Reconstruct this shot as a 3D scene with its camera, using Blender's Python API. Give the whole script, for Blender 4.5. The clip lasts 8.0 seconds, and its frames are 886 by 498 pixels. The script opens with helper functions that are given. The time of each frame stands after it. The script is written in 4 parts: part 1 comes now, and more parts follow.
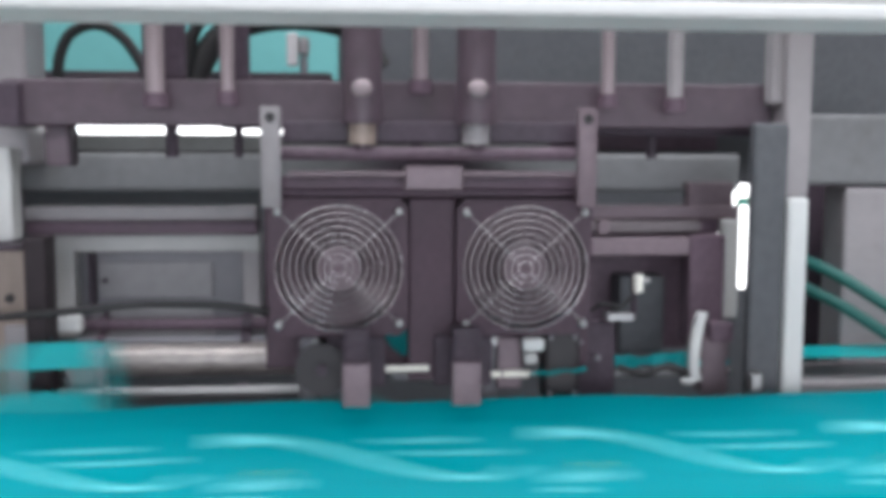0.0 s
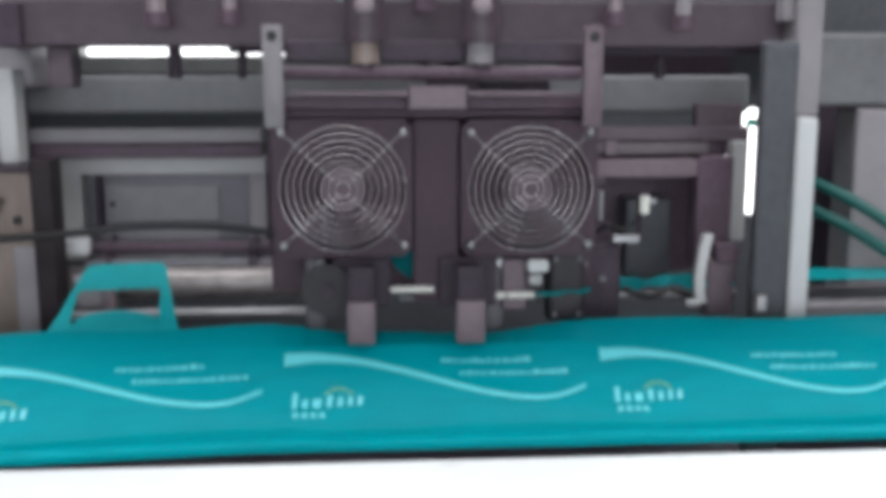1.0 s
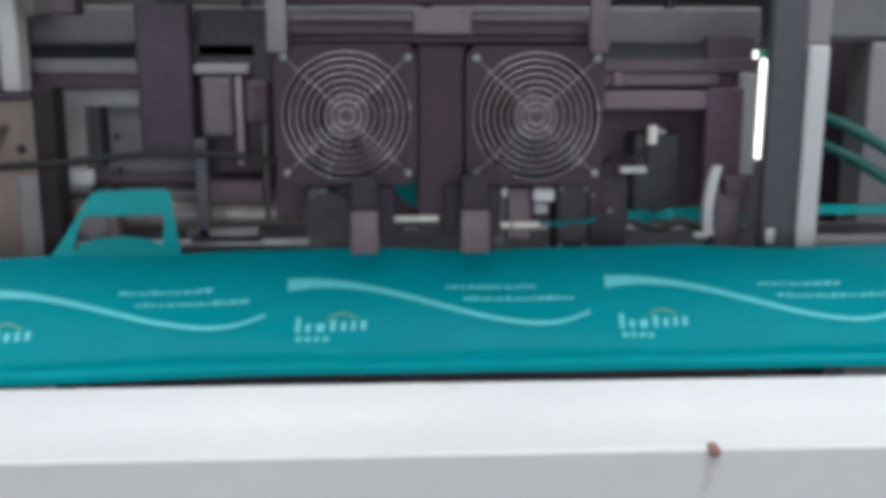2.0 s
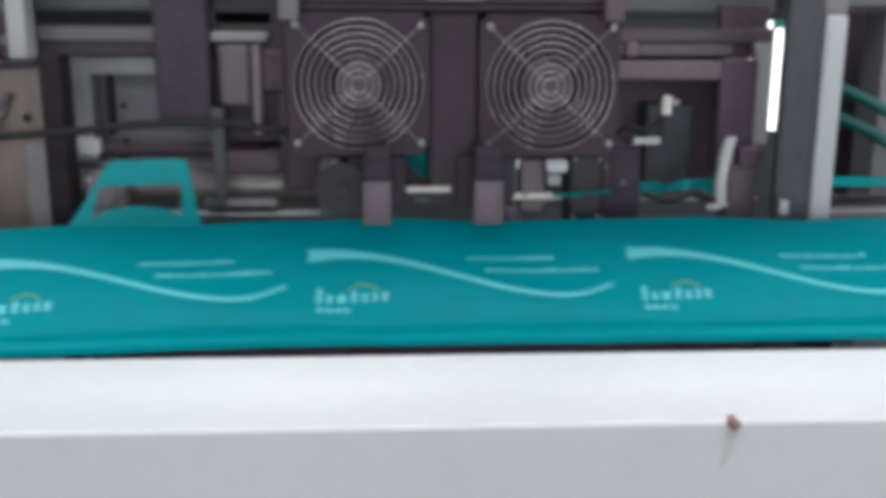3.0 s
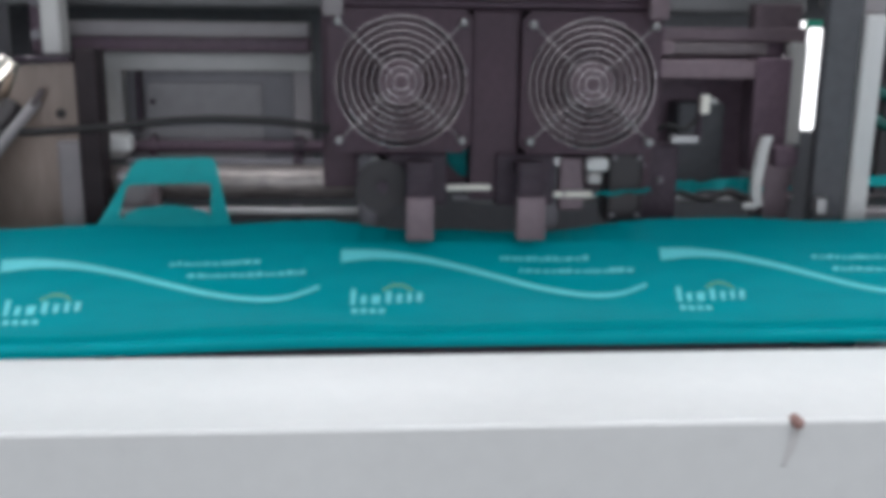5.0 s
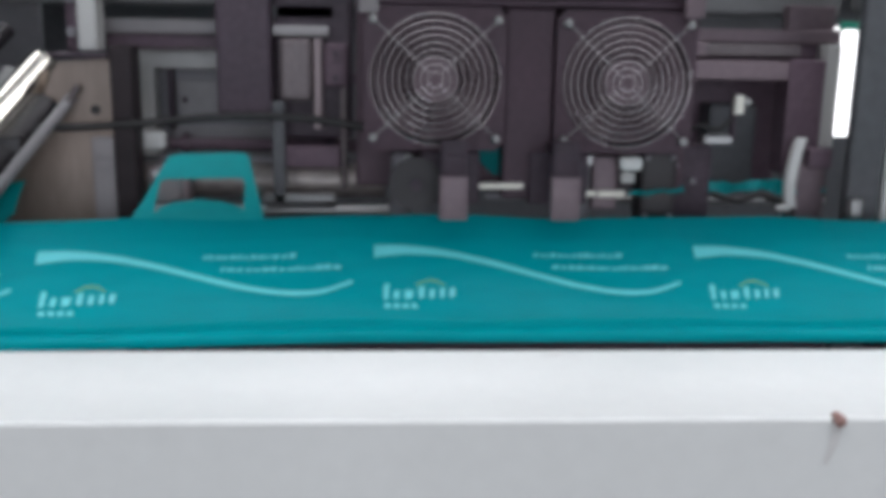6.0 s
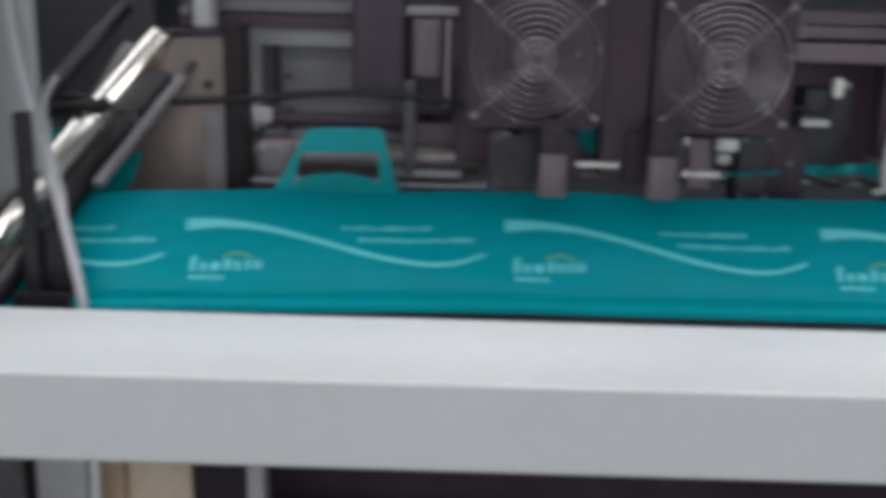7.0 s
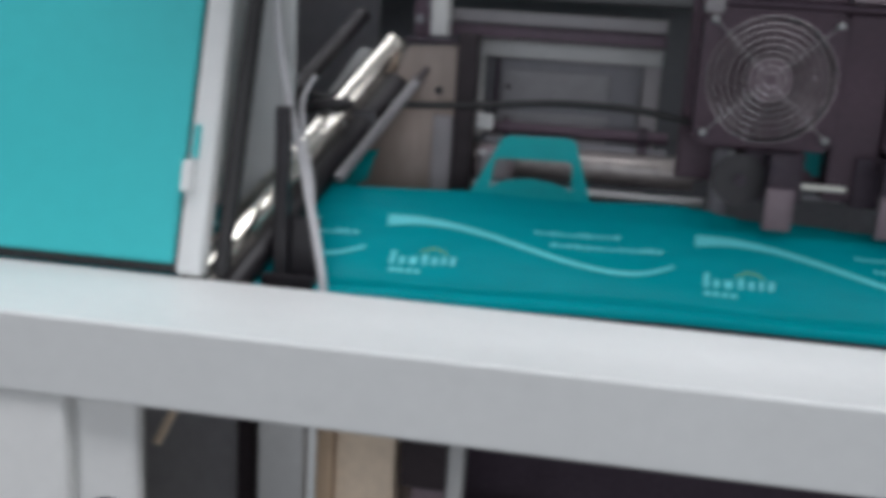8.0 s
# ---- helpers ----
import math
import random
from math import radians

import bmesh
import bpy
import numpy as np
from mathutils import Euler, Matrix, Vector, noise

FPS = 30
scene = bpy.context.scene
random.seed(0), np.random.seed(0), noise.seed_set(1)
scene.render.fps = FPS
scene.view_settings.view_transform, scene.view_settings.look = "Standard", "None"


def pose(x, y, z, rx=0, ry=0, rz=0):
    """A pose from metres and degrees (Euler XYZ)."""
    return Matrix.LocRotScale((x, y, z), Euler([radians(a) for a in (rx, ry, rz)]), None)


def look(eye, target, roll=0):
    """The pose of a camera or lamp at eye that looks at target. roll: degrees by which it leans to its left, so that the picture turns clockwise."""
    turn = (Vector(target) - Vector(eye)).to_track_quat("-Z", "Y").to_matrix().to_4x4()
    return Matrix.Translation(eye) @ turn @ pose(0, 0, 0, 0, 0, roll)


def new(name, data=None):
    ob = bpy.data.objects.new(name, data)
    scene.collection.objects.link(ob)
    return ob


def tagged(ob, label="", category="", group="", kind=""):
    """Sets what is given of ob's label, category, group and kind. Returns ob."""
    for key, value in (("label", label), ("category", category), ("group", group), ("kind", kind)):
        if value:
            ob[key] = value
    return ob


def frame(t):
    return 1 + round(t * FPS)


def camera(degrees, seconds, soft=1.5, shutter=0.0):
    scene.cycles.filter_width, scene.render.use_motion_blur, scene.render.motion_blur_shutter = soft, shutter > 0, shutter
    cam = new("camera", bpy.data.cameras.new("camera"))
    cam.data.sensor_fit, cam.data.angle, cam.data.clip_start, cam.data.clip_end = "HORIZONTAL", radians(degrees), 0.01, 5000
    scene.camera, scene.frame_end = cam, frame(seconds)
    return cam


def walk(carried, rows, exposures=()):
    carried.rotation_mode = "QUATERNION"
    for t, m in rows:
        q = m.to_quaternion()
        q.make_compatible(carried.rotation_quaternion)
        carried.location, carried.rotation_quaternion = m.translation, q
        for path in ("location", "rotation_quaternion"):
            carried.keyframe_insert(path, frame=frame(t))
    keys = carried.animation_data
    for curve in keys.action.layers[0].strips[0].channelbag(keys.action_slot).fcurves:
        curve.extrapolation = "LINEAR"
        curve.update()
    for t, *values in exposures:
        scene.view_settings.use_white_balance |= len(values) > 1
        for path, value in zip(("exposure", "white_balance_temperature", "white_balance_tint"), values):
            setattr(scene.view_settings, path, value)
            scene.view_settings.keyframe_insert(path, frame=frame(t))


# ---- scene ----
cam = camera(49.0, 8.0, 6.0, 0.9)
PATH = [
    (0, (0.003, -0.017, 1.399), (0.163, 1.967, 1.197), 0.2),
    (0.5, (0.016, -0.019, 1.383), (0.136, 1.965, 1.157), 0.1),
    (1, (0.012, -0.018, 1.389), (0.14, 1.949, 1.05), 0.0),
    (1.5, (0.02, -0.02, 1.359), (0.119, 1.94, 0.973), -0.0),
    (3, (0.006, -0.011, 1.354), (0.114, 1.932, 0.891), 0.3),
    (3.5, (-0.009, -0.009, 1.362), (0.106, 1.925, 0.865), 0.2),
    (4, (-0.023, -0.005, 1.362), (0.12, 1.927, 0.865), 0.5),
    (4.5, (-0.033, -0.004, 1.358), (0.115, 1.93, 0.874), 0.7),
    (6, (-0.059, -0.004, 1.341), (0.059, 1.942, 0.898), 1.0),
    (6.5, (-0.063, -0.011, 1.337), (0.0, 1.935, 0.878), 1.0),
    (7, (-0.086, -0.029, 1.34), (-0.103, 1.912, 0.858), 1.46),
    (7.5, (-0.128, -0.047, 1.329), (-0.311, 1.892, 0.873), 2.84),
    (8, (-0.161, -0.067, 1.334), (-0.446, 1.858, 0.873), 3.58),
]
walk(cam, [(t, look(eye, target, roll)) for t, eye, target, roll in PATH],
     [(0, 0.75, 6250, 12), (0.3, 0.70, 6250, 12), (0.5, 0.50, 6250, 12), (1.0, 0.42, 6250, 12), (1.5, 0.07, 6250, 12), (3.0, 0.1, 6250, 12), (3.5, -0.1, 6250, 12), (4.0, -0.05, 6250, 12), (4.5, 0, 6250, 12), (6.0, 0.05, 6250, 12), (6.5, 0.0, 6250, 12), (7.0, -0.27, 6250, 12), (8.0, -0.2, 6250, 12)])

# ---- world and light ----
world = bpy.data.worlds.new("hall_daylight")
scene.world = world
world.use_nodes = True
wn = world.node_tree
sky = wn.nodes.new("ShaderNodeTexSky")
sky.sky_type = "NISHITA"
sky.sun_disc = False
sky.sun_elevation = radians(50)
sky.sun_rotation = radians(200)
wn.links.new(sky.outputs[0], wn.nodes["Background"].inputs[0])
wn.nodes["Background"].inputs[1].default_value = 0.10


def area_lamp(name, x, y, z, sx, sy, watts, color, rx=0.0, rz=0.0):
    data = bpy.data.lights.new(name, "AREA")
    data.shape, data.size, data.size_y = "RECTANGLE", sx, sy
    data.energy, data.color = watts, color
    ob = new(name, data)
    ob.matrix_basis = pose(x, y, z, rx, 0, rz)
    return ob


# unseen roof lights of the hall: over the aisle, and behind to brighten the interior
area_lamp("roof_light_aisle", 0.2, -0.75, 4.45, 7.0, 1.3, 150, (0.995, 0.995, 1.0))
area_lamp("roof_light_rear", 0.2, 2.1, 4.45, 7.0, 1.4, 150, (0.985, 0.99, 1.0))
# added fill lamp behind the camera, brightens the machine's front
area_lamp("front_fill", 0.4, -4.3, 1.9, 5.0, 2.6, 70, (0.89, 0.94, 1.0), rx=90)


# ---- materials ----
def material(name, color, rough=0.5, metal=0.0, vary=0.15, scale=30.0, bump=0.0, spots=0.0, stretch=(1, 1, 1), coat=0.0, random_shade=0.0, gloss=0.5):
    m = bpy.data.materials.new(name)
    m.use_nodes = True
    nt = m.node_tree
    n, ln = nt.nodes, nt.links
    b = n["Principled BSDF"]
    geo = n.new("ShaderNodeTexCoord")
    mp = n.new("ShaderNodeMapping")
    mp.inputs["Scale"].default_value = stretch
    ln.new(geo.outputs["Object"], mp.inputs["Vector"])
    fine = n.new("ShaderNodeTexNoise")
    fine.inputs["Scale"].default_value = scale * 9
    fine.inputs["Detail"].default_value = 5
    big = n.new("ShaderNodeTexNoise")
    big.inputs["Scale"].default_value = scale * 0.6
    big.inputs["Detail"].default_value = 4
    for k in (fine, big):
        ln.new(mp.outputs[0], k.inputs["Vector"])
    mix = n.new("ShaderNodeMath")
    mix.operation = "ADD"
    ln.new(fine.outputs["Fac"], mix.inputs[0])
    ln.new(big.outputs["Fac"], mix.inputs[1])
    rng = n.new("ShaderNodeMapRange")
    rng.inputs["From Min"].default_value, rng.inputs["From Max"].default_value = 0.65, 1.35
    rng.inputs["To Min"].default_value, rng.inputs["To Max"].default_value = 1 - vary, 1 + vary
    ln.new(mix.outputs[0], rng.inputs["Value"])
    hsv = n.new("ShaderNodeHueSaturation")
    hsv.inputs["Color"].default_value = (*color, 1)
    value = rng.outputs[0]
    if random_shade:
        info = n.new("ShaderNodeObjectInfo")
        r2 = n.new("ShaderNodeMapRange")
        r2.inputs["To Min"].default_value, r2.inputs["To Max"].default_value = 1 - random_shade, 1 + random_shade
        ln.new(info.outputs["Random"], r2.inputs["Value"])
        mul = n.new("ShaderNodeMath")
        mul.operation = "MULTIPLY"
        ln.new(value, mul.inputs[0])
        ln.new(r2.outputs[0], mul.inputs[1])
        value = mul.outputs[0]
    ln.new(value, hsv.inputs["Value"])
    col = hsv.outputs[0]
    if spots:
        sp = n.new("ShaderNodeTexNoise")
        sp.inputs["Scale"].default_value = scale * 2.2
        sp.inputs["Detail"].default_value = 8
        sp.inputs["Roughness"].default_value = 0.7
        ln.new(mp.outputs[0], sp.inputs["Vector"])
        ramp = n.new("ShaderNodeMapRange")
        ramp.inputs["From Min"].default_value, ramp.inputs["From Max"].default_value = 0.56, 0.72
        ramp.inputs["To Max"].default_value = spots
        ln.new(sp.outputs["Fac"], ramp.inputs["Value"])
        mc = n.new("ShaderNodeMixRGB")
        mc.inputs[2].default_value = (0.10, 0.085, 0.07, 1)
        ln.new(ramp.outputs[0], mc.inputs[0])
        ln.new(col, mc.inputs[1])
        col = mc.outputs[0]
    ln.new(col, b.inputs["Base Color"])
    rr = n.new("ShaderNodeMapRange")
    rr.inputs["From Min"].default_value, rr.inputs["From Max"].default_value = 0.3, 0.7
    rr.inputs["To Min"].default_value, rr.inputs["To Max"].default_value = max(0.02, rough - 0.08), min(1, rough + 0.08)
    ln.new(big.outputs["Fac"], rr.inputs["Value"])
    ln.new(rr.outputs[0], b.inputs["Roughness"])
    b.inputs["Metallic"].default_value = metal
    b.inputs["Coat Weight"].default_value = coat
    b.inputs["Specular IOR Level"].default_value = gloss
    if bump:
        bp = n.new("ShaderNodeBump")
        bp.inputs["Strength"].default_value = bump
        bp.inputs["Distance"].default_value = 0.002
        ln.new(mix.outputs[0], bp.inputs["Height"])
        ln.new(bp.outputs[0], b.inputs["Normal"])
    return m


def glow(name, color, strength):
    m = bpy.data.materials.new(name)
    m.use_nodes = True
    b = m.node_tree.nodes["Principled BSDF"]
    b.inputs["Base Color"].default_value = (0.8, 0.8, 0.8, 1)
    b.inputs["Emission Color"].default_value = (*color, 1)
    b.inputs["Emission Strength"].default_value = strength
    return m


white_paint = material("white_enamel", (0.70, 0.71, 0.70), 0.45, vary=0.03, scale=9, bump=0.03, spots=0.03)
bright_white = material("clean_white_enamel", (0.84, 0.84, 0.82), 0.45, vary=0.03, scale=9, bump=0.03, spots=0.03)
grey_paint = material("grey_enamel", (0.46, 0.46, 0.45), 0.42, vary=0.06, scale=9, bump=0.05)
beige_grey = material("beige_grey_enamel", (0.28, 0.26, 0.268), 0.45, vary=0.08, scale=10, bump=0.05, spots=0.25)
teal_paint = material("teal_enamel", (0.045, 0.50, 0.52), 0.5, vary=0.04, scale=6, bump=0.04)
# paler copy of the door's teal: strong light put into the colour
pale_teal = material("overlit_teal_enamel", (0.20, 0.56, 0.55), 0.5, vary=0.05, scale=6, bump=0.04)
dark_frame = material("dark_grey_casting", (0.086, 0.090, 0.099), 0.5, vary=0.2, scale=14, bump=0.1, spots=0.2)
mid_grey = material("dull_grey_sheet", (0.215, 0.207, 0.228), 0.45, vary=0.12, scale=6, bump=0.05)
bay_cover = material("dull_beige_cover", (0.300, 0.288, 0.296), 0.5, vary=0.12, scale=8, bump=0.05, spots=0.2)
green_grey = material("grey_green_casting", (0.170, 0.172, 0.176), 0.5, vary=0.12, scale=12, bump=0.08, spots=0.3)
dark_flange = material("dark_green_flange", (0.098, 0.100, 0.096), 0.5, vary=0.18, scale=12, bump=0.08, spots=0.3)
# purple cast of dark steels, fans and shafts below: lens haze put into colour
purple_dark = material("dark_machined_block", (0.122, 0.084, 0.108), 0.45, vary=0.25, scale=18, bump=0.08, spots=0.2, gloss=0.25)
black_steel = material("blackened_steel", (0.064, 0.047, 0.062), 0.42, vary=0.3, scale=20, bump=0.08, gloss=0.25)
black_enamel = material("black_enamel", (0.018, 0.015, 0.018), 0.38, vary=0.25, scale=12, bump=0.05)
oily_black = material("oily_black_steel", (0.030, 0.023, 0.026), 0.5, vary=0.25, scale=12, bump=0.08, gloss=0.2)
black_rubber = material("black_rubber", (0.025, 0.024, 0.025), 0.6, vary=0.2, scale=30)
brushed = material("brushed_steel", (0.42, 0.42, 0.42), 0.34, metal=0.85, vary=0.12, scale=25, bump=0.05, stretch=(1, 6, 6))
# near-white without metal: the steel's glint put into the colour
glint_white = material("white_glint_steel", (0.95, 0.93, 0.84), 0.25, metal=0.0, vary=0.06, scale=20)
fan_black = material("dull_black_fan_plastic", (0.083, 0.054, 0.070), 0.5, vary=0.15, scale=20, bump=0.05, gloss=0.25)
# blades raised above black to make up for the housing's shade
blade_black = material("black_fan_blade", (0.150, 0.105, 0.125), 0.55, vary=0.15, scale=20)
wire_metal = material("plated_guard_wire", (0.98, 0.90, 0.93), 0.24, metal=0.85, vary=0.1, scale=40)
crossbar_steel = material("oily_dark_crossbar_steel", (0.086, 0.060, 0.076), 0.5, vary=0.22, scale=9, bump=0.06, spots=0.3)
brown_steel = material("brownish_steel_bracket", (0.185, 0.140, 0.158), 0.45, metal=0.25, vary=0.15, scale=18, bump=0.06, spots=0.2)
shaft_pink = material("worn_shaft_steel", (0.33, 0.27, 0.285), 0.4, metal=0.3, vary=0.12, scale=14, bump=0.04, stretch=(4, 4, 0.6))
tan_plate = material("tan_grey_plate", (0.31, 0.245, 0.21), 0.42, metal=0.2, vary=0.14, scale=8, bump=0.05, spots=0.25, stretch=(3, 3, 0.6))
guide_chrome = material("polished_guide_tube", (0.90, 0.86, 0.78), 0.16, metal=0.95, vary=0.08, scale=12)
worn_roller = material("worn_bright_roller", (0.42, 0.38, 0.36), 0.42, metal=0.4, vary=0.35, scale=6, bump=0.06, spots=0.6, stretch=(1.2, 3, 3))
white_plastic = material("white_cable_sheath", (0.70, 0.68, 0.69), 0.45, vary=0.05, scale=20)
# both board colours lightened to offset weak light under the beam
cardboard = material("tan_cardboard", (0.56, 0.42, 0.29), 0.8, vary=0.12, scale=10, bump=0.1)
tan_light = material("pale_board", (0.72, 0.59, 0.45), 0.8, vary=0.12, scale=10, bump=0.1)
green_hose_mat = material("green_air_hose", (0.008, 0.105, 0.090), 0.45, vary=0.08, scale=30)
green_tab_mat = material("green_tape", (0.03, 0.45, 0.30), 0.5, vary=0.1, scale=30)
concrete = material("hall_concrete", (0.17, 0.165, 0.16), 0.75, vary=0.12, scale=2.0, bump=0.15, spots=0.2)
plaster = material("hall_plaster", (0.42, 0.42, 0.42), 0.85, vary=0.05, scale=1.0, bump=0.05)
film_mat = material("teal_plastic_film", (0.0005, 0.310, 0.350), 0.36, vary=0.10, scale=5, bump=0.16, stretch=(0.5, 2.5, 2.5), gloss=0.06)
film_back = material("teal_film_trim", (0.002, 0.385, 0.405), 0.42, vary=0.10, scale=10, bump=0.10, gloss=0.25)
print_mat = material("pale_cyan_print", (0.13, 0.70, 0.74), 0.40, vary=0.05, scale=20)
print_yellow = material("yellow_green_print", (0.16, 0.42, 0.16), 0.36, vary=0.05, scale=20)
red_mat = material("red_plastic", (0.50, 0.07, 0.05), 0.45, vary=0.1, scale=20)
dark_cylinder = material("worn_brown_cylinder", (0.135, 0.112, 0.118), 0.4, metal=0.2, vary=0.3, scale=30, bump=0.1, spots=0.4)
rust = material("rusty_screw", (0.30, 0.175, 0.155), 0.7, vary=0.3, scale=60, bump=0.2)
stain = material("faint_stain", (0.63, 0.62, 0.61), 0.6, vary=0.1, scale=60)
window_glow = glow("daylit_window_glass", (1.0, 1.0, 0.98), 2.2)


# ---- mesh helpers ----
def box(bm, x0, x1, y0, y1, z0, z1, bevel=0.0, segments=2):
    made = bmesh.ops.create_cube(bm, size=1.0, matrix=Matrix.Translation(((x0 + x1) / 2, (y0 + y1) / 2, (z0 + z1) / 2)) @ Matrix.Diagonal((x1 - x0, y1 - y0, z1 - z0, 1)))
    if bevel:
        edges = list({e for v in made["verts"] for e in v.link_edges})
        bmesh.ops.bevel(bm, geom=edges, offset=bevel, segments=segments, profile=0.5, affect="EDGES", clamp_overlap=True)


def rod(bm, a, b, radius, sides=16, radius2=None):
    a, b = Vector(a), Vector(b)
    d = b - a
    m = Matrix.Translation((a + b) / 2) @ d.to_track_quat("Z", "Y").to_matrix().to_4x4()
    bmesh.ops.create_cone(bm, cap_ends=True, segments=sides, radius1=radius, radius2=radius if radius2 is None else radius2, depth=d.length, matrix=m)


def ring(bm, center, radius, wire, sides=40, around=8):
    """A wire ring in the xz plane."""
    rows = []
    for i in range(sides):
        a = 2 * math.pi * i / sides
        row = []
        for j in range(around):
            w = 2 * math.pi * j / around
            r = radius + wire * math.cos(w)
            row.append(bm.verts.new((center[0] + r * math.cos(a), center[1] + wire * math.sin(w), center[2] + r * math.sin(a))))
        rows.append(row)
    for i in range(sides):
        p, q = rows[i], rows[(i + 1) % sides]
        for j in range(around):
            k = (j + 1) % around
            bm.faces.new((p[j], q[j], q[k], p[k]))


def tube(bm, points, radius, sides=10, steps=8):
    """A hose through the points (Catmull-Rom)."""
    pts = [Vector(p) for p in points]
    pts = [pts[0] * 2 - pts[1]] + pts + [pts[-1] * 2 - pts[-2]]
    line = []
    for i in range(1, len(pts) - 2):
        p0, p1, p2, p3 = pts[i - 1:i + 3]
        for s in range(steps):
            t = s / steps
            line.append(0.5 * ((2 * p1) + (p2 - p0) * t + (2 * p0 - 5 * p1 + 4 * p2 - p3) * t * t + (3 * p1 - p0 - 3 * p2 + p3) * t ** 3))
    line.append(pts[-2])
    rows = []
    for i, p in enumerate(line):
        d = (line[min(i + 1, len(line) - 1)] - line[max(i - 1, 0)]).normalized()
        side = d.cross(Vector((0.13, 0.97, 0.21))).normalized()
        up = side.cross(d).normalized()
        rows.append([bm.verts.new(p + radius * (math.cos(2 * math.pi * j / sides) * side + math.sin(2 * math.pi * j / sides) * up)) for j in range(sides)])
    for p, q in zip(rows, rows[1:]):
        for j in range(sides):
            k = (j + 1) % sides
            bm.faces.new((p[j], p[k], q[k], q[j]))
    bm.faces.new(rows[0][::-1])
    bm.faces.new(rows[-1])


def mesh_object(name, bm, mat, smooth=False):
    bmesh.ops.recalc_face_normals(bm, faces=bm.faces)
    me = bpy.data.meshes.new(name)
    bm.to_mesh(me)
    bm.free()
    if smooth:
        for p in me.polygons:
            p.use_smooth = True
        me.set_sharp_from_angle(angle=radians(38))
    me.materials.append(mat)
    return new(name, me)


def part(name, bm, mat, parent, label="", smooth=True):
    ob = mesh_object(name, bm, mat, smooth)
    ob.parent = parent
    if label:
        ob["label"] = label
    return ob


def thing(name, label, category, at=(0, 0, 0), group="", kind=""):
    ob = new(name)
    ob.location = at
    ob.empty_display_size = 0.05
    return tagged(ob, label, category, group, kind)


def slab(name, x0, x1, y0, y1, z0, z1, mat, label, category="", bevel=0.003, kind="", group=""):
    """A single bevelled block as a thing of its own."""
    bm = bmesh.new()
    box(bm, x0, x1, y0, y1, z0, z1, bevel)
    return tagged(mesh_object(name, bm, mat), label, category, group, kind)


def block(name, parent, x0, x1, y0, y1, z0, z1, mat, label="", bevel=0.002):
    bm = bmesh.new()
    box(bm, x0, x1, y0, y1, z0, z1, bevel)
    return part(name, bm, mat, parent, label, False)


def rod_part(name, parent, a, b, radius, mat, label="", sides=16):
    bm = bmesh.new()
    rod(bm, a, b, radius, sides)
    return part(name, bm, mat, parent, label)


# ---- the hall ----
def hall():
    def plane_box(name, b, mat, label):
        slab(name, *b, mat, label, bevel=0, kind="structure")
    plane_box("floor", (-6, 6, -5, 6, -0.2, 0.0), concrete, "grey concrete hall floor")
    plane_box("ceiling", (-6, 6, -5, 6, 4.6, 4.8), plaster, "plain white hall ceiling")
    plane_box("wall_south", (-6, 6, -5.2, -5, 0, 4.6), plaster, "plain white hall wall")
    plane_box("wall_west", (-6.2, -6, -5, 6, 0, 4.6), plaster, "plain white hall wall")
    plane_box("wall_east", (6, 6.2, -5, 6, 0, 4.6), plaster, "plain white hall wall")
    plane_box("wall_north", (-6, 6, 6, 6.2, 0, 4.6), plaster, "plain white hall wall behind the machine")
    win = thing("window_1", "bright daylit strip window in the hall wall", "window", (0, 0, 0), kind="structure")
    block("pane", win, -5.2, 5.2, 5.96, 5.98, 0.4, 3.2, window_glow, "", 0.0)
    for x in (-5.25, -1.75, 1.75, 5.25):
        block("window_frame", win, x - 0.05, x + 0.05, 5.93, 5.995, 0.35, 3.25, white_paint)


# ---- front frame ----
def front_beam():
    t = thing("front_beam", "off-white enamelled box beam along the machine front", "beam", (0, 0, 0))
    bm = bmesh.new()
    box(bm, -1.6, 2.2, 0.526, 0.653, 1.058, 1.118, 0.003, 4)
    part("beam_body", bm, white_paint, t, "", False)
    bm = bmesh.new()
    rod(bm, (0.212, 0.5225, 1.1165), (0.212, 0.530, 1.117), 0.0036, 14)
    bmesh.ops.create_icosphere(bm, subdivisions=2, radius=0.0036, matrix=Matrix.Translation((0.212, 0.5235, 1.117)) @ Matrix.Diagonal((1, 0.6, 1, 1)))
    part("screw", bm, rust, t, "rusty screw head")
    bm = bmesh.new()
    vs = [bm.verts.new((0.212 + x, 0.5255, z)) for x, z in ((-0.003, 1.112), (0.003, 1.112), (0.001, 1.100), (-0.004, 1.088), (-0.007, 1.088), (-0.005, 1.100))]
    bm.faces.new(vs)
    part("rust_run", bm, stain, t, "faint brown run below the screw")
    bm = bmesh.new()
    vs = [bm.verts.new((0.060 + x, 0.640 + y, 1.1184)) for x, y in ((-0.010, -0.001), (0.0, -0.003), (0.008, 0.002), (0.011, 0.005), (0.0, 0.003))]
    bm.faces.new(vs)
    part("scuff", bm, stain, t, "small grey scuff mark")


def top_beam():
    t = thing("top_beam", "grey enamelled upper beam with a white lower lip", "beam", (0, 0, 0))
    block("beam_body", t, -0.47, 2.2, 0.60, 0.68, 1.4925, 1.62, grey_paint, "grey upper beam", 0.004)
    bm = bmesh.new()
    box(bm, -0.47, 2.2, 0.590, 0.66, 1.4825, 1.4925, 0.003, 3)
    part("lip", bm, white_paint, t, "bright white lower lip", False)


# ---- the film ----
PITCH = 0.263
TIP = -0.068
LOW_Y, LOW_Z, WIDTH = 0.710, 1.105, 0.117
SLOPE = radians(45)
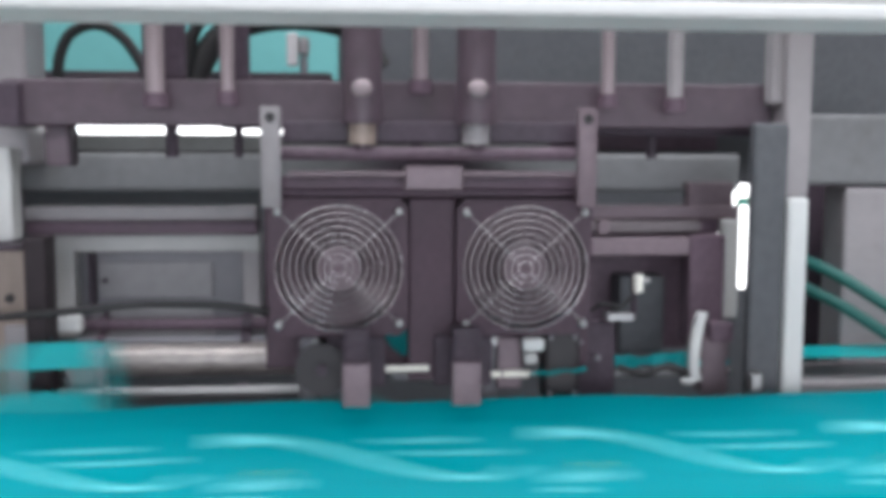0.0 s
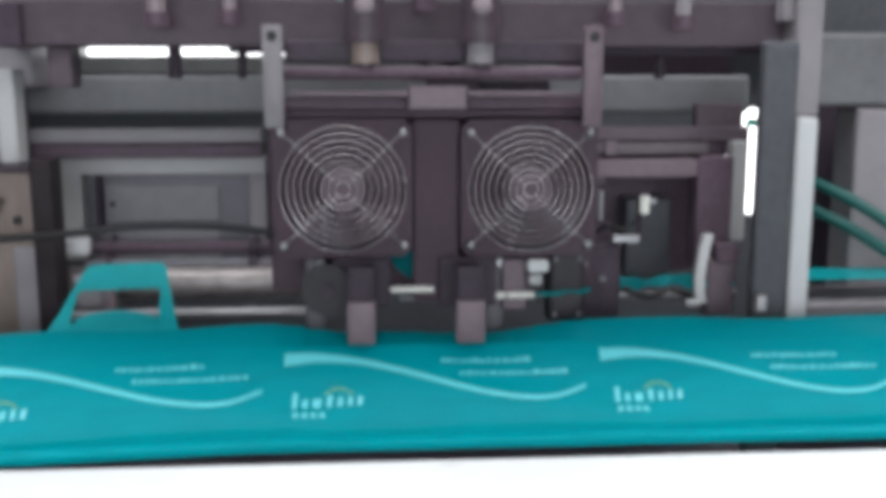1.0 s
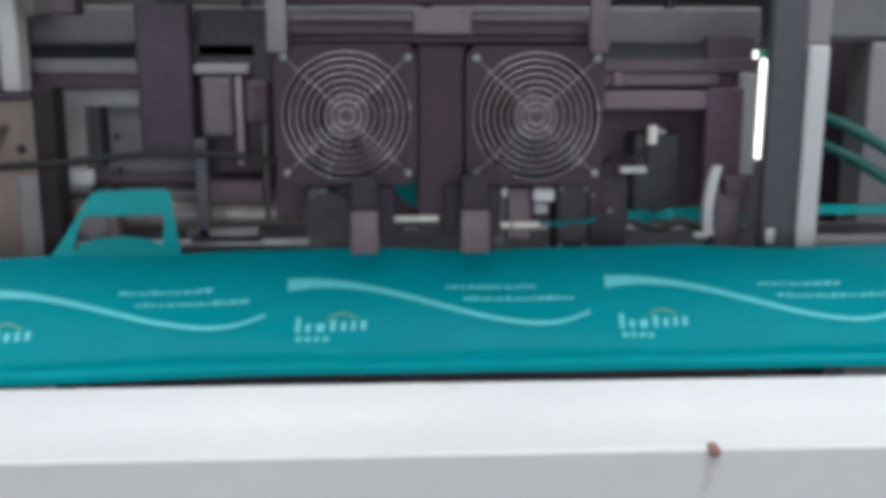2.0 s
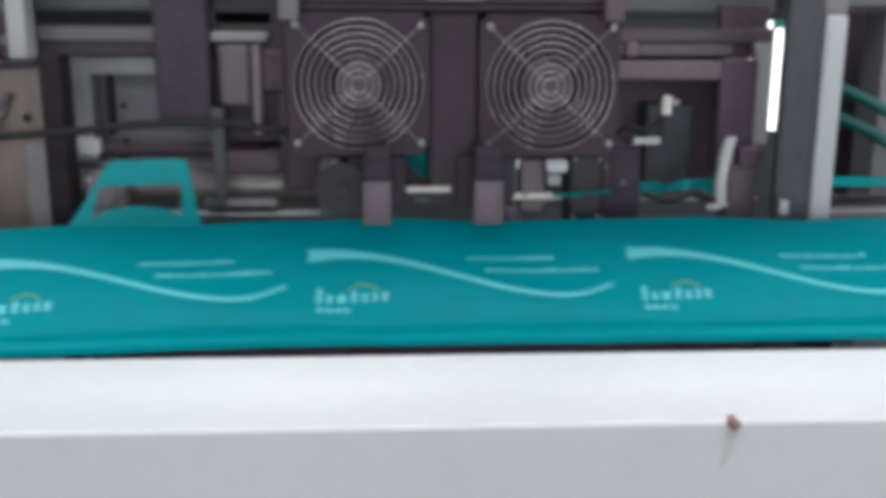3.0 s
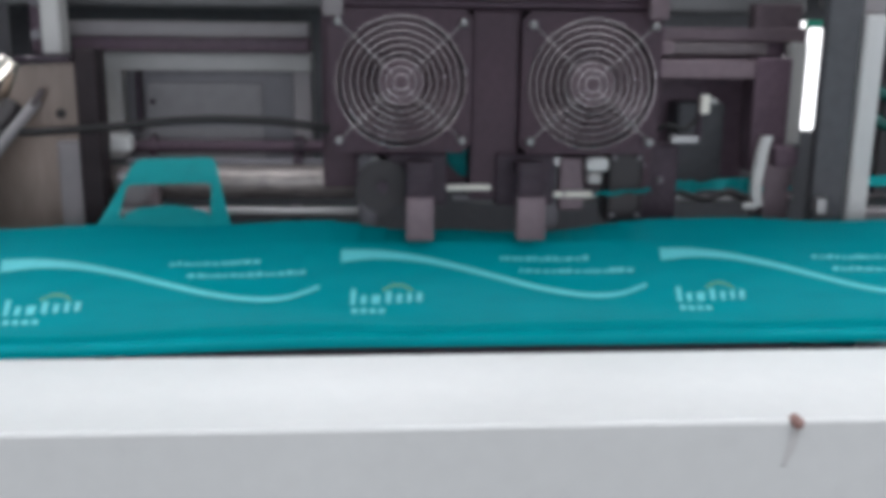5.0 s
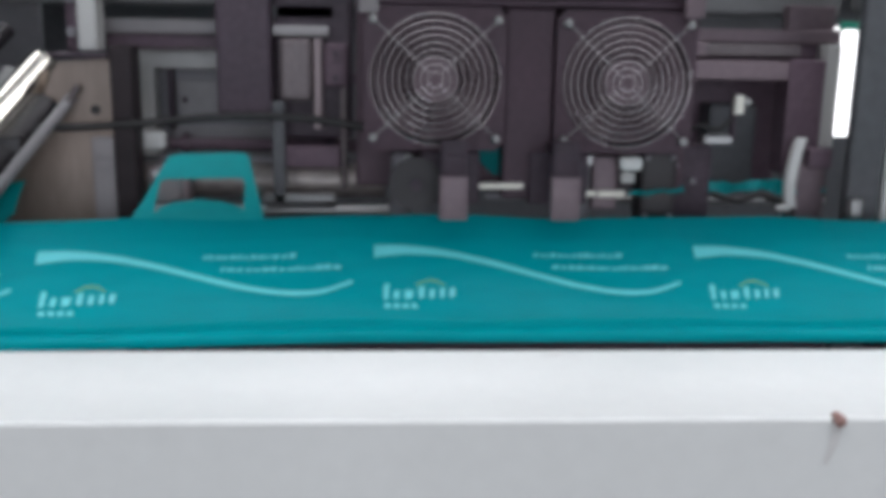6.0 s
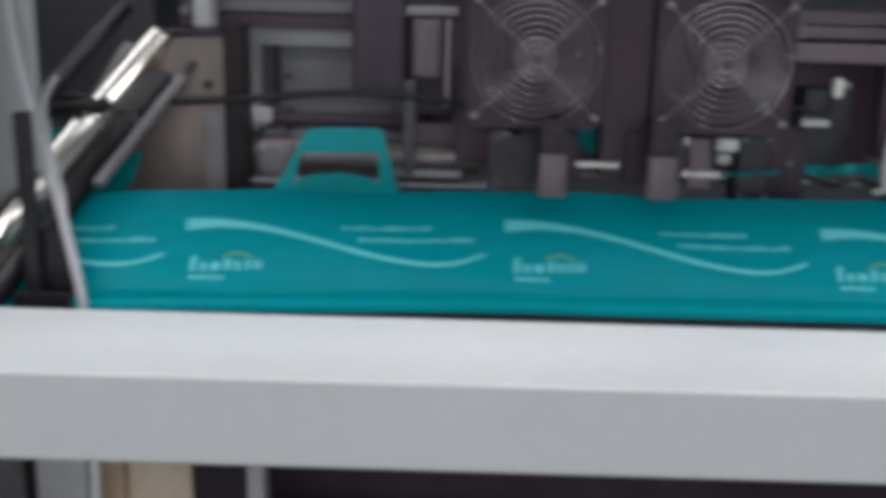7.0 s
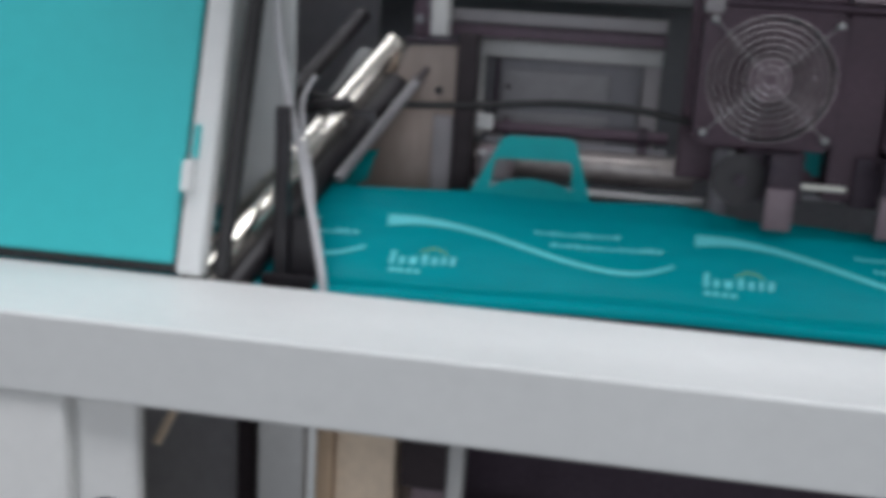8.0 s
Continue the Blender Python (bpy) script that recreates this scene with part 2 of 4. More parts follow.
HINGE = 0.094
FLAPS = 12


def on_film(u, v, lift=0.0):
    """u along the web, v up the slope from the lower edge, lift off the sheet toward the aisle."""
    sag = -0.0025 * math.sin(math.pi * max(0.0, min(1.0, v / WIDTH)))
    h = lift - sag
    return Vector((u, v * math.cos(SLOPE) - h * math.sin(SLOPE), v * math.sin(SLOPE) + h * math.cos(SLOPE)))


def skin(u, v):
    """How far the sheet stands off its mean plane."""
    j = v / WIDTH
    r = 0.0008 * math.sin(2 * math.pi * (2 * u / PITCH) + 4 * j) * (0.3 + j)
    # the welded hem bulges below a sunken seam
    hem = 0.0022 * math.sin(math.pi * min(1.0, v / 0.0115)) if v < 0.0115 else 0.0
    seam = -0.0016 * max(0.0, 1 - abs(v - 0.0135) / 0.0025)
    slack = 0.0012 * math.sin(2 * math.pi * (u / PITCH + 1.7 * j)) * math.sin(math.pi * min(1.0, j))
    return r + hem + seam + slack


def sheet(bm, outline, thick=0.0004, lift=0.0):
    """A thin plate with the outline (u, v)."""
    front = [bm.verts.new(on_film(u, v, lift + thick + skin(u, v))) for u, v in outline]
    back = [bm.verts.new(on_film(u, v, lift + skin(u, v))) for u, v in outline]
    bm.faces.new(front)
    bm.faces.new(back[::-1])
    n = len(outline)
    for i in range(n):
        j = (i + 1) % n
        bm.faces.new((front[i], back[i], back[j], front[j]))


def ribbon(bm, rows, lift):
    """A printed stroke: rows of (u, v, thickness)."""
    prev = None
    for u, v, w in rows:
        pair = (bm.verts.new(on_film(u, v - w / 2, lift + skin(u, v - w / 2))), bm.verts.new(on_film(u, v + w / 2, lift + skin(u, v + w / 2))))
        if prev:
            bm.faces.new((prev[0], pair[0], pair[1], prev[1]))
        prev = pair


def film_panel(parent, k):
    """One bag length of the printed web; its u runs from the tip of its wave."""
    rng = random.Random(40 + k)
    ob0 = PITCH * k
    bm = bmesh.new()
    heights = (0.0, 0.002, 0.004, 0.006, 0.008, 0.010, 0.0115, 0.0135, 0.016, 0.022, 0.031, 0.041, 0.052, 0.063, 0.074, 0.085, HINGE)
    nu, nv = 28, len(heights) - 1
    skins = []
    for depth in (0.0, -0.0006):
        grid = []
        for i in range(nu + 1):
            u = PITCH * i / (nu - 1) - 0.03
            row = []
            for j in range(nv + 1):
                v = heights[j]
                row.append(bm.verts.new(on_film(u, v, skin(u, v) + depth - (0.0004 if i > nu - 2 else 0.0))))
            grid.append(row)
        for i in range(nu):
            for j in range(nv):
                bm.faces.new((grid[i][j], grid[i + 1][j], grid[i + 1][j + 1], grid[i][j + 1]))
        skins.append(grid)
    for i in range(nu):
        for j in (0, nv):
            bm.faces.new((skins[0][i][j], skins[0][i + 1][j], skins[1][i + 1][j], skins[1][i][j]))
    panel = part("film_panel", bm, film_mat, parent)
    # the free upper edge, in pieces that fold back under the feet
    flaps = []
    for c in range(FLAPS):
        u0 = PITCH * c / FLAPS - 0.03
        mid = u0 + PITCH / FLAPS / 2
        base = on_film(mid, HINGE, skin(mid, HINGE))
        bm = bmesh.new()
        skins = []
        for depth in (0.0, -0.0006):
            grid = []
            for i in range(4):
                u = u0 + PITCH / FLAPS * i / 3 + ((0.0060 if c == FLAPS - 1 else 0.0025) if i == 3 else 0.0)
                row = []
                for j in range(6):
                    v = HINGE - 0.0006 + (WIDTH - HINGE + 0.0006) * j / 5
                    edge = 0.0016 * math.sin(2 * math.pi * (u / PITCH) + 0.6) * (j / 5) ** 2
                    row.append(bm.verts.new(on_film(u, v + edge, skin(u, v) + depth - (0.0004 if i == 3 else 0.0)) - base))
                grid.append(row)
            for i in range(3):
                for j in range(5):
                    bm.faces.new((grid[i][j], grid[i + 1][j], grid[i + 1][j + 1], grid[i][j + 1]))
            skins.append(grid)
        for i in range(3):
            for j in (0, 5):
                bm.faces.new((skins[0][i][j], skins[0][i + 1][j], skins[1][i + 1][j], skins[1][i][j]))
        flap = part("film_edge", bm, film_mat, panel)
        flap.location = base
        flaps.append((flap, mid, base))
    panel.location = (ob0, 0, 0)
    # wave
    s = PITCH / 560.0
    bm = bmesh.new()
    knots = ((0, 436, 28), (60, 431, 20), (130, 439, 14), (200, 457, 12), (270, 478, 11), (340, 497, 10), (400, 507, 9), (440, 510, 9), (480, 507, 8), (527, 490, 7))
    rows = []
    for a, b in zip(knots, knots[1:]):
        for q in range(6):
            f = q / 6
            rows.append(tuple(p + (r - p) * f for p, r in zip(a, b)))
    rows.append(knots[-1])
    for _ in range(6):
        rows = [rows[0]] + [tuple((p + 2 * c + n) / 4 for p, c, n in zip(rows[i - 1], rows[i], rows[i + 1])) for i in range(1, len(rows) - 1)] + [rows[-1]]
    ribbon(bm, [(x * s, 0.1120 - (y - 375) * 0.00052, w * 0.00043) for x, y, w in rows], 0.0005)
    part("wave_print", bm, print_mat, panel, "pale cyan printed wave")
    # two lines of small print, as plain bars
    for name, x0, x1, yy, hh in (("print_line", 275, 430, 440, 8), ("print_line", 306, 506, 463, 8)):
        bm = bmesh.new()
        x = x0
        while x < x1 - 8:
            w = rng.uniform(5, 13)
            up = rng.uniform(0.55, 1.0)
            sheet(bm, [(x * s, 0.1120 - (yy + hh / 2 - 375) * 0.00052), ((x + w) * s, 0.1120 - (yy + hh / 2 - 375) * 0.00052), ((x + w + 2) * s, 0.1120 - (yy + hh / 2 - hh * up - 375) * 0.00052), ((x + 2) * s, 0.1120 - (yy + hh / 2 - hh * up - 375) * 0.00052)], 0.0001, 0.00045)
            x += w + rng.uniform(2, 5)
        part(name, bm, print_mat, panel, "small pale printed line")
    # logo as a plain row of shapes
    bm = bmesh.new()
    x = 16
    for w, h in ((11, 27), (12, 15), (18, 15), (12, 20), (12, 15), (10, 16), (12, 15)):
        y0 = 521 - (x - 16) * 0.05
        sheet(bm, [(x * s, 0.1120 - (y0 - 375) * 0.00052), ((x + w * 0.75) * s, 0.1120 - (y0 - 375) * 0.00052), ((x + w * 0.9) * s, 0.1120 - (y0 - h - 375) * 0.00052), ((x + 1) * s, 0.1120 - (y0 - h - 375) * 0.00052)], 0.0001, 0.00045)
        x += w + 6
    for i in range(4):
        x = 18 + i * 15
        sheet(bm, [(x * s, 0.1120 - (536 - 375) * 0.00052), ((x + 10) * s, 0.1120 - (536 - 375) * 0.00052), ((x + 10) * s, 0.1120 - (528 - 375) * 0.00052), (x * s, 0.1120 - (528 - 375) * 0.00052)], 0.0001, 0.00045)
    part("logo_print", bm, print_mat, panel, "pale cyan printed emblem")
    bm = bmesh.new()
    ribbon(bm, [((70 + i * 5) * s, 0.1120 - (496 - 9 * math.sin(math.pi * i / 10) - 375) * 0.00052, 0.0016) for i in range(11)], 0.0005)
    part("emblem_arc", bm, print_yellow, panel, "faint yellow-green arc")
    # carrier handle
    bm = bmesh.new()
    outer = [(0.058, 0.098), (0.076, 0.140), (0.090, 0.180), (0.094, 0.1855), (0.100, 0.187), (0.152, 0.187), (0.158, 0.1855), (0.161, 0.180), (0.170, 0.140), (0.181, 0.098)]
    inner = [(0.085, 0.1270), (0.087, 0.152), (0.0875, 0.1565), (0.089, 0.159), (0.093, 0.1600), (0.152, 0.1600), (0.156, 0.159), (0.1575, 0.1565), (0.158, 0.152), (0.158, 0.1270)]
    for lift, thick in ((-0.0034, 0.0006),):
        fo = [bm.verts.new(on_film(u, v, lift + thick)) for u, v in outer]
        fi = [bm.verts.new(on_film(u, v, lift + thick)) for u, v in inner]
        bo = [bm.verts.new(on_film(u, v, lift)) for u, v in outer]
        bi = [bm.verts.new(on_film(u, v, lift)) for u, v in inner]
        n = len(outer)
        for i in range(n):
            j = (i + 1) % n
            bm.faces.new((fo[i], fo[j], fi[j], fi[i]))
            bm.faces.new((bo[j], bo[i], bi[i], bi[j]))
            bm.faces.new((fo[j], fo[i], bo[i], bo[j]))
            bm.faces.new((fi[i], fi[j], bi[j], bi[i]))
    # rear ply behind the opening
    sheet(bm, [(0.086, 0.110), (0.157, 0.110), (0.156, 0.133), (0.140, 0.139), (0.122, 0.142), (0.100, 0.139), (0.088, 0.133)], 0.0004, -0.007)
    handle = part("handle", bm, film_back, panel, "die-cut carrier handle with a slot")
    return panel, handle, flaps


def film_web():
    web = thing("film_web", "glossy teal printed plastic film running through the machine", "plastic film", (TIP, LOW_Y, LOW_Z))
    panels = {}
    for k in range(-4, 8):
        panels[k] = film_panel(web, k)
    return web, panels


# ---- fans and press ----
def fan_unit(x, z):
    """A square axial fan with a wire finger guard."""
    t = thing("axial_fan", "black square axial fan behind a round wire guard", "fan", (x, 0.80, z), group="cooling fans")
    bm = bmesh.new()
    n, ro, half = 48, 0.0535, 0.0585
    front, back, sq, sqb = [], [], [], []
    for i in range(n):
        a = 2 * math.pi * (i + 0.5) / n
        c, s = math.cos(a), math.sin(a)
        k = half / max(abs(c), abs(s))
        front.append(bm.verts.new((ro * c, 0.004, ro * s)))
        back.append(bm.verts.new((ro * c, 0.036, ro * s)))
        sq.append(bm.verts.new((k * c, 0.004, k * s)))
        sqb.append(bm.verts.new((k * c, 0.036, k * s)))
    for i in range(n):
        j = (i + 1) % n
        bm.faces.new((sq[i], sq[j], front[j], front[i]))
        bm.faces.new((front[i], front[j], back[j], back[i]))
        bm.faces.new((sq[j], sq[i], sqb[i], sqb[j]))
        bm.faces.new((sqb[i], sqb[j], back[j], back[i]))
    part("housing", bm, fan_black, t, "black square fan housing")
    bm = bmesh.new()
    rod(bm, (0, -0.008, 0), (0, 0.012, 0), 0.019, 28)
    rotor = part("rotor", bm, blade_black, t, "running black fan rotor")
    rotor.location = (0, 0.012, 0)
    for i in range(7):
        a = 2 * math.pi * i / 7
        bm = bmesh.new()
        rows = []
        for q in range(6):
            r = 0.018 + 0.033 * q / 5
            w = 0.34 + 0.14 * q / 5
            sw = a + 0.30 * q / 5
            rows.append([bm.verts.new((r * math.cos(sw + w * f), -0.006 + 0.012 * (f + 0.5), r * math.sin(sw + w * f))) for f in (-1.0, -0.34, 0.34, 1.0)])
        for p, q in zip(rows, rows[1:]):
            for j in range(3):
                bm.faces.new((p[j], p[j + 1], q[j + 1], q[j]))
        bmesh.ops.solidify(bm, geom=bm.faces[:], thickness=0.0012)
        part("blade", bm, blade_black, rotor)
    for i in range(9):
        bm = bmesh.new()
        ring(bm, (0, -0.0035 if i < 5 else -0.0025, 0), 0.0065 + 0.0058 * i, 0.00054, 56, 8)
        part("guard_ring", bm, wire_metal, t)
    for sx, sz in ((-1, 1), (1, 1), (-1, -1), (1, -1)):
        bm = bmesh.new()
        rod(bm, (0.006 * sx, -0.0015, 0.006 * sz), (0.050 * sx, -0.0005, 0.047 * sz), 0.0008, 8)
        part("guard_spoke", bm, beige_grey, t)
        bm = bmesh.new()
        rod(bm, (0.0508 * sx, 0.004, 0.0478 * sz), (0.0508 * sx, -0.003, 0.0478 * sz), 0.0034, 14)
        bmesh.ops.create_icosphere(bm, subdivisions=2, radius=0.0036, matrix=Matrix.Translation((0.0508 * sx, -0.003, 0.0478 * sz)) @ Matrix.Diagonal((1, 0.5, 1, 1)))
        part("screw", bm, brushed, t, "round plated screw head")
    return rotor


def press_foot(x0, x1):
    t = thing("press_foot", "brownish steel hold-down foot over the film edge", "press foot", ((x0 + x1) / 2, 0.768, 1.190), group="hold-down feet")
    w = (x1 - x0) / 2
    bm = bmesh.new()
    box(bm, -w, w, -0.006, 0.006, 0.0, 0.036, 0.0015)
    part("foot_plate", bm, brown_steel, t)
    bm = bmesh.new()
    box(bm, -w * 0.93, w * 0.93, -0.003, 0.008, 0.034, 0.064, 0.0015)
    part("foot_stem", bm, black_steel, t, "dark stem above the foot")
    bm = bmesh.new()
    box(bm, -w * 0.8, w * 0.8, -0.004, 0.050, 0.050, 0.060, 0.0015)
    part("foot_arm", bm, black_steel, t)
    return t


def fan_carrier():
    """The dark plate that carries both fans, with its hanger brackets and cross rods."""
    t = thing("fan_carrier", "dark machined carrier behind the fans", "machine carrier", (0, 0, 0))
    block("back_plate", t, -0.085, 0.205, 0.842, 0.856, 1.205, 1.375, fan_black, "", 0.002)
    block("lower_block", t, -0.030, 0.020, 0.806, 0.840, 1.196, 1.240, black_steel)
    block("lower_block", t, 0.062, 0.112, 0.806, 0.840, 1.196, 1.240, black_steel)
    block("middle_block", t, 0.0402, 0.0802, 0.812, 0.842, 1.200, 1.358, fan_black)
    block("top_strip", t, -0.080, 0.200, 0.812, 0.842, 1.3595, 1.3655, purple_dark)
    block("bolt_block", t, 0.036, 0.085, 0.79, 0.84, 1.366, 1.386, brown_steel)
    rod_part("cross_rod", t, (-0.066, 0.80, 1.396), (0.181, 0.80, 1.396), 0.0055, purple_dark)
    rod_part("cross_rod", t, (-0.060, 0.795, 1.379), (0.190, 0.795, 1.379), 0.0028, brown_steel)
    block("cover", t, -0.075, 0.200, 0.81, 0.842, 1.366, 1.377, purple_dark)
    block("cover", t, -0.066, 0.186, 0.815, 0.85, 1.405, 1.4235, black_steel)
    for x in (-0.073, 0.188):
        bm = bmesh.new()
        box(bm, x - 0.008, x + 0.008, 0.782, 0.790, 1.352, 1.434, 0.0015)
        h = part("hanger", bm, beige_grey if x < 0 else brown_steel, t, "flat hanger bracket with a bolt hole")
        bm = bmesh.new()
        rod(bm, (x, 0.7815, 1.425), (x, 0.789, 1.425), 0.0042, 16)
        part("bolt_hole", bm, black_rubber, t)


# ---- rear structure ----
def rear_structure():
    t = thing("crossbar", "dark steel crossbar under the upright shafts", "crossbar")
    block("bar", t, -0.31, 0.405, 0.86, 0.90, 1.4195, 1.460, crossbar_steel)
    block("end_block", t, -0.315, -0.292, 0.85, 0.90, 1.418, 1.456, black_steel)
    block("drop_block", t, -0.277, -0.256, 0.866, 0.896, 1.384, 1.4193, crossbar_steel)
    rod_part("lower_shaft", t, (-0.06, 0.875, 1.417), (0.40, 0.875, 1.417), 0.004, black_steel)
    t = thing("rear_beam", "grey-green cast beam across the machine with a darker top", "beam")
    block("web", t, -0.55, 0.385, 0.95, 1.02, 1.358, 1.3955, green_grey, "", 0.004)
    block("top_flange", t, -0.55, 0.190, 0.958, 1.02, 1.3958, 1.4142, dark_flange, "darker upper flange", 0.003)
    slab("rear_beam", 0.425, 1.2, 0.95, 1.02, 1.365, 1.437, green_grey, "grey-green cast beam beside the dark opening", "beam", 0.004)
    for x0, x1, lab in ((-0.316, -0.10, "light steel rail across the left bay"), (0.216, 0.37, "brownish steel rail beside the fans")):
        t = thing("guide_rail", lab.replace("left ", "rear "), "guide rail")
        block("rail_bar", t, x0, x1, 0.92, 0.945, 1.332, 1.345, brown_steel if x0 > 0 else beige_grey, "", 0.002)
        block("rail_base", t, x0, x1, 0.925, 0.96, 1.318, 1.331, purple_dark, "", 0.002)
    # drive shafts above
    for x0, x1, z, m in ((-0.183, -0.167, 1.441, shaft_pink), (-0.120, -0.108, 1.443, shaft_pink), (0.045, 0.059, 1.454, shaft_pink), (0.212, 0.224, 1.443, shaft_pink), (0.272, 0.286, 1.440, beige_grey)):
        t = thing("lift_shaft", "upright steel shaft above the crossbar", "shaft", group="lift shafts")
        rod_part("shaft", t, ((x0 + x1) / 2, 0.84, z), ((x0 + x1) / 2, 0.84, 2.05), (x1 - x0) / 2, m)
        rod_part("lower_end", t, ((x0 + x1) / 2, 0.908, 1.392), ((x0 + x1) / 2, 0.908, 1.430), (x1 - x0) / 2 - 0.002, black_steel)
        rod_part("collar", t, ((x0 + x1) / 2, 0.84, z - 0.006), ((x0 + x1) / 2, 0.84, z + 0.006), (x1 - x0) / 2 + 0.003, purple_dark)
    for x, m in ((0.001, tan_plate), (0.0965, beige_grey)):
        t = thing("shaft_bush", "short bush on a dark shaft", "bush", group="shaft bushes")
        rod_part("bush", t, (x, 0.803, 1.404), (x, 0.803, 1.4205), 0.0115, m)
        rod_part("shaft", t, (x, 0.803, 1.4207), (x, 0.803, 1.56), 0.0165, crossbar_steel, "", 24)
        rod_part("stub", t, (x, 0.803, 1.399), (x, 0.803, 1.4038), 0.0072, crossbar_steel)
        bm = bmesh.new()
        bmesh.ops.create_uvsphere(bm, u_segments=20, v_segments=12, radius=0.0095, matrix=Matrix.Translation((x, 0.788, 1.4495)) @ Matrix.Diagonal((0.9, 0.5, 0.8, 1)))
        part("knob", bm, shaft_pink, t)
    slab("shaft_guard", -0.193, -0.155, 0.872, 0.882, 1.4605, 2.05, black_steel, "dark guard plate behind an upright shaft", "guard plate")
    slab("shaft_guard", -0.126, -0.099, 0.872, 0.882, 1.4605, 2.05, black_steel, "narrow dark guard plate behind a shaft", "guard plate")
    # rear wall of the machine and hood
    t = thing("rear_wall", "dark grey rear sheet of the machine with an open slot", "machine wall")
    block("sheet", t, -1.3, 0.50, 1.34, 1.36, 0.0, 1.402, dark_frame)
    block("sheet", t, 0.64, 1.3, 1.34, 1.36, 0.0, 1.46, dark_frame)
    block("sheet", t, 0.50, 0.64, 1.34, 1.36, 0.0, 1.20, dark_frame)
    block("sheet", t, 0.50, 0.64, 1.34, 1.36, 1.352, 1.46, dark_frame)
    block("closing_strip", t, -0.075, 0.50, 1.33, 1.34, 1.40, 1.47, purple_dark)
    block("closing_strip", t, -0.190, -0.076, 1.33, 1.34, 1.4265, 1.47, purple_dark)
    t = thing("rear_hood", "teal and dark enamelled rear hood of the machine", "machine hood")
    block("teal_panel", t, -0.44, -0.03, 1.26, 1.28, 1.480, 2.05, pale_teal, "teal panel in an overlit tone", 0.006)
    block("trim", t, -0.60, -0.06, 1.255, 1.28, 1.447, 1.478, mid_grey, "grey lower trim", 0.003)
    block("dark_panel", t, -0.05, 1.3, 1.283, 1.30, 1.440, 2.05, dark_frame, "dark panel", 0.006)
    block("dark_panel", t, -1.3, -0.42, 1.283, 1.30, 1.440, 2.05, dark_frame, "dark panel", 0.006)
    block("roof_sheet", t, -1.6, 1.6, 1.18, 1.30, 2.05, 2.08, grey_paint, "grey roof sheet")
    for pts, radius in ((((-0.298, 0.98, 1.468), (-0.295, 0.98, 1.491), (-0.284, 0.98, 1.512), (-0.261, 0.98, 1.521), (-0.238, 0.98, 1.512), (-0.221, 0.98, 1.491), (-0.208, 0.98, 1.465)), 0.0055), (((-0.17, 0.98, 1.46), (-0.14, 0.98, 1.51), (-0.08, 0.98, 1.53), (-0.01, 0.98, 1.52), (0.02, 0.98, 1.48)), 0.0125), (((-0.175, 0.97, 1.47), (-0.16, 0.97, 1.52), (-0.12, 0.97, 1.56), (-0.06, 0.97, 1.60)), 0.0065)):
        bm = bmesh.new()
        tube(bm, pts, radius, 12)
        tagged(mesh_object("cable_loop", bm, black_rubber, True), "black cable looping over the crossbar", "cable", "cable loops")
    slab("cable_tray", -0.32, -0.03, 1.0, 1.06, 1.464, 1.478, crossbar_steel, "dark tray behind the shafts", "tray")
    t = thing("fitting", "small white fitting with a grey clip near the hood panel", "fitting")
    block("body", t, -0.080, -0.068, 1.05, 1.07, 1.489, 1.524, white_plastic, "", 0.003)
    block("clip", t, -0.0675, -0.056, 1.052, 1.068, 1.500, 1.520, bay_cover, "", 0.004)
    rod_part("stud", t, (-0.062, 1.06, 1.476), (-0.062, 1.06, 1.4995), 0.004, mid_grey)


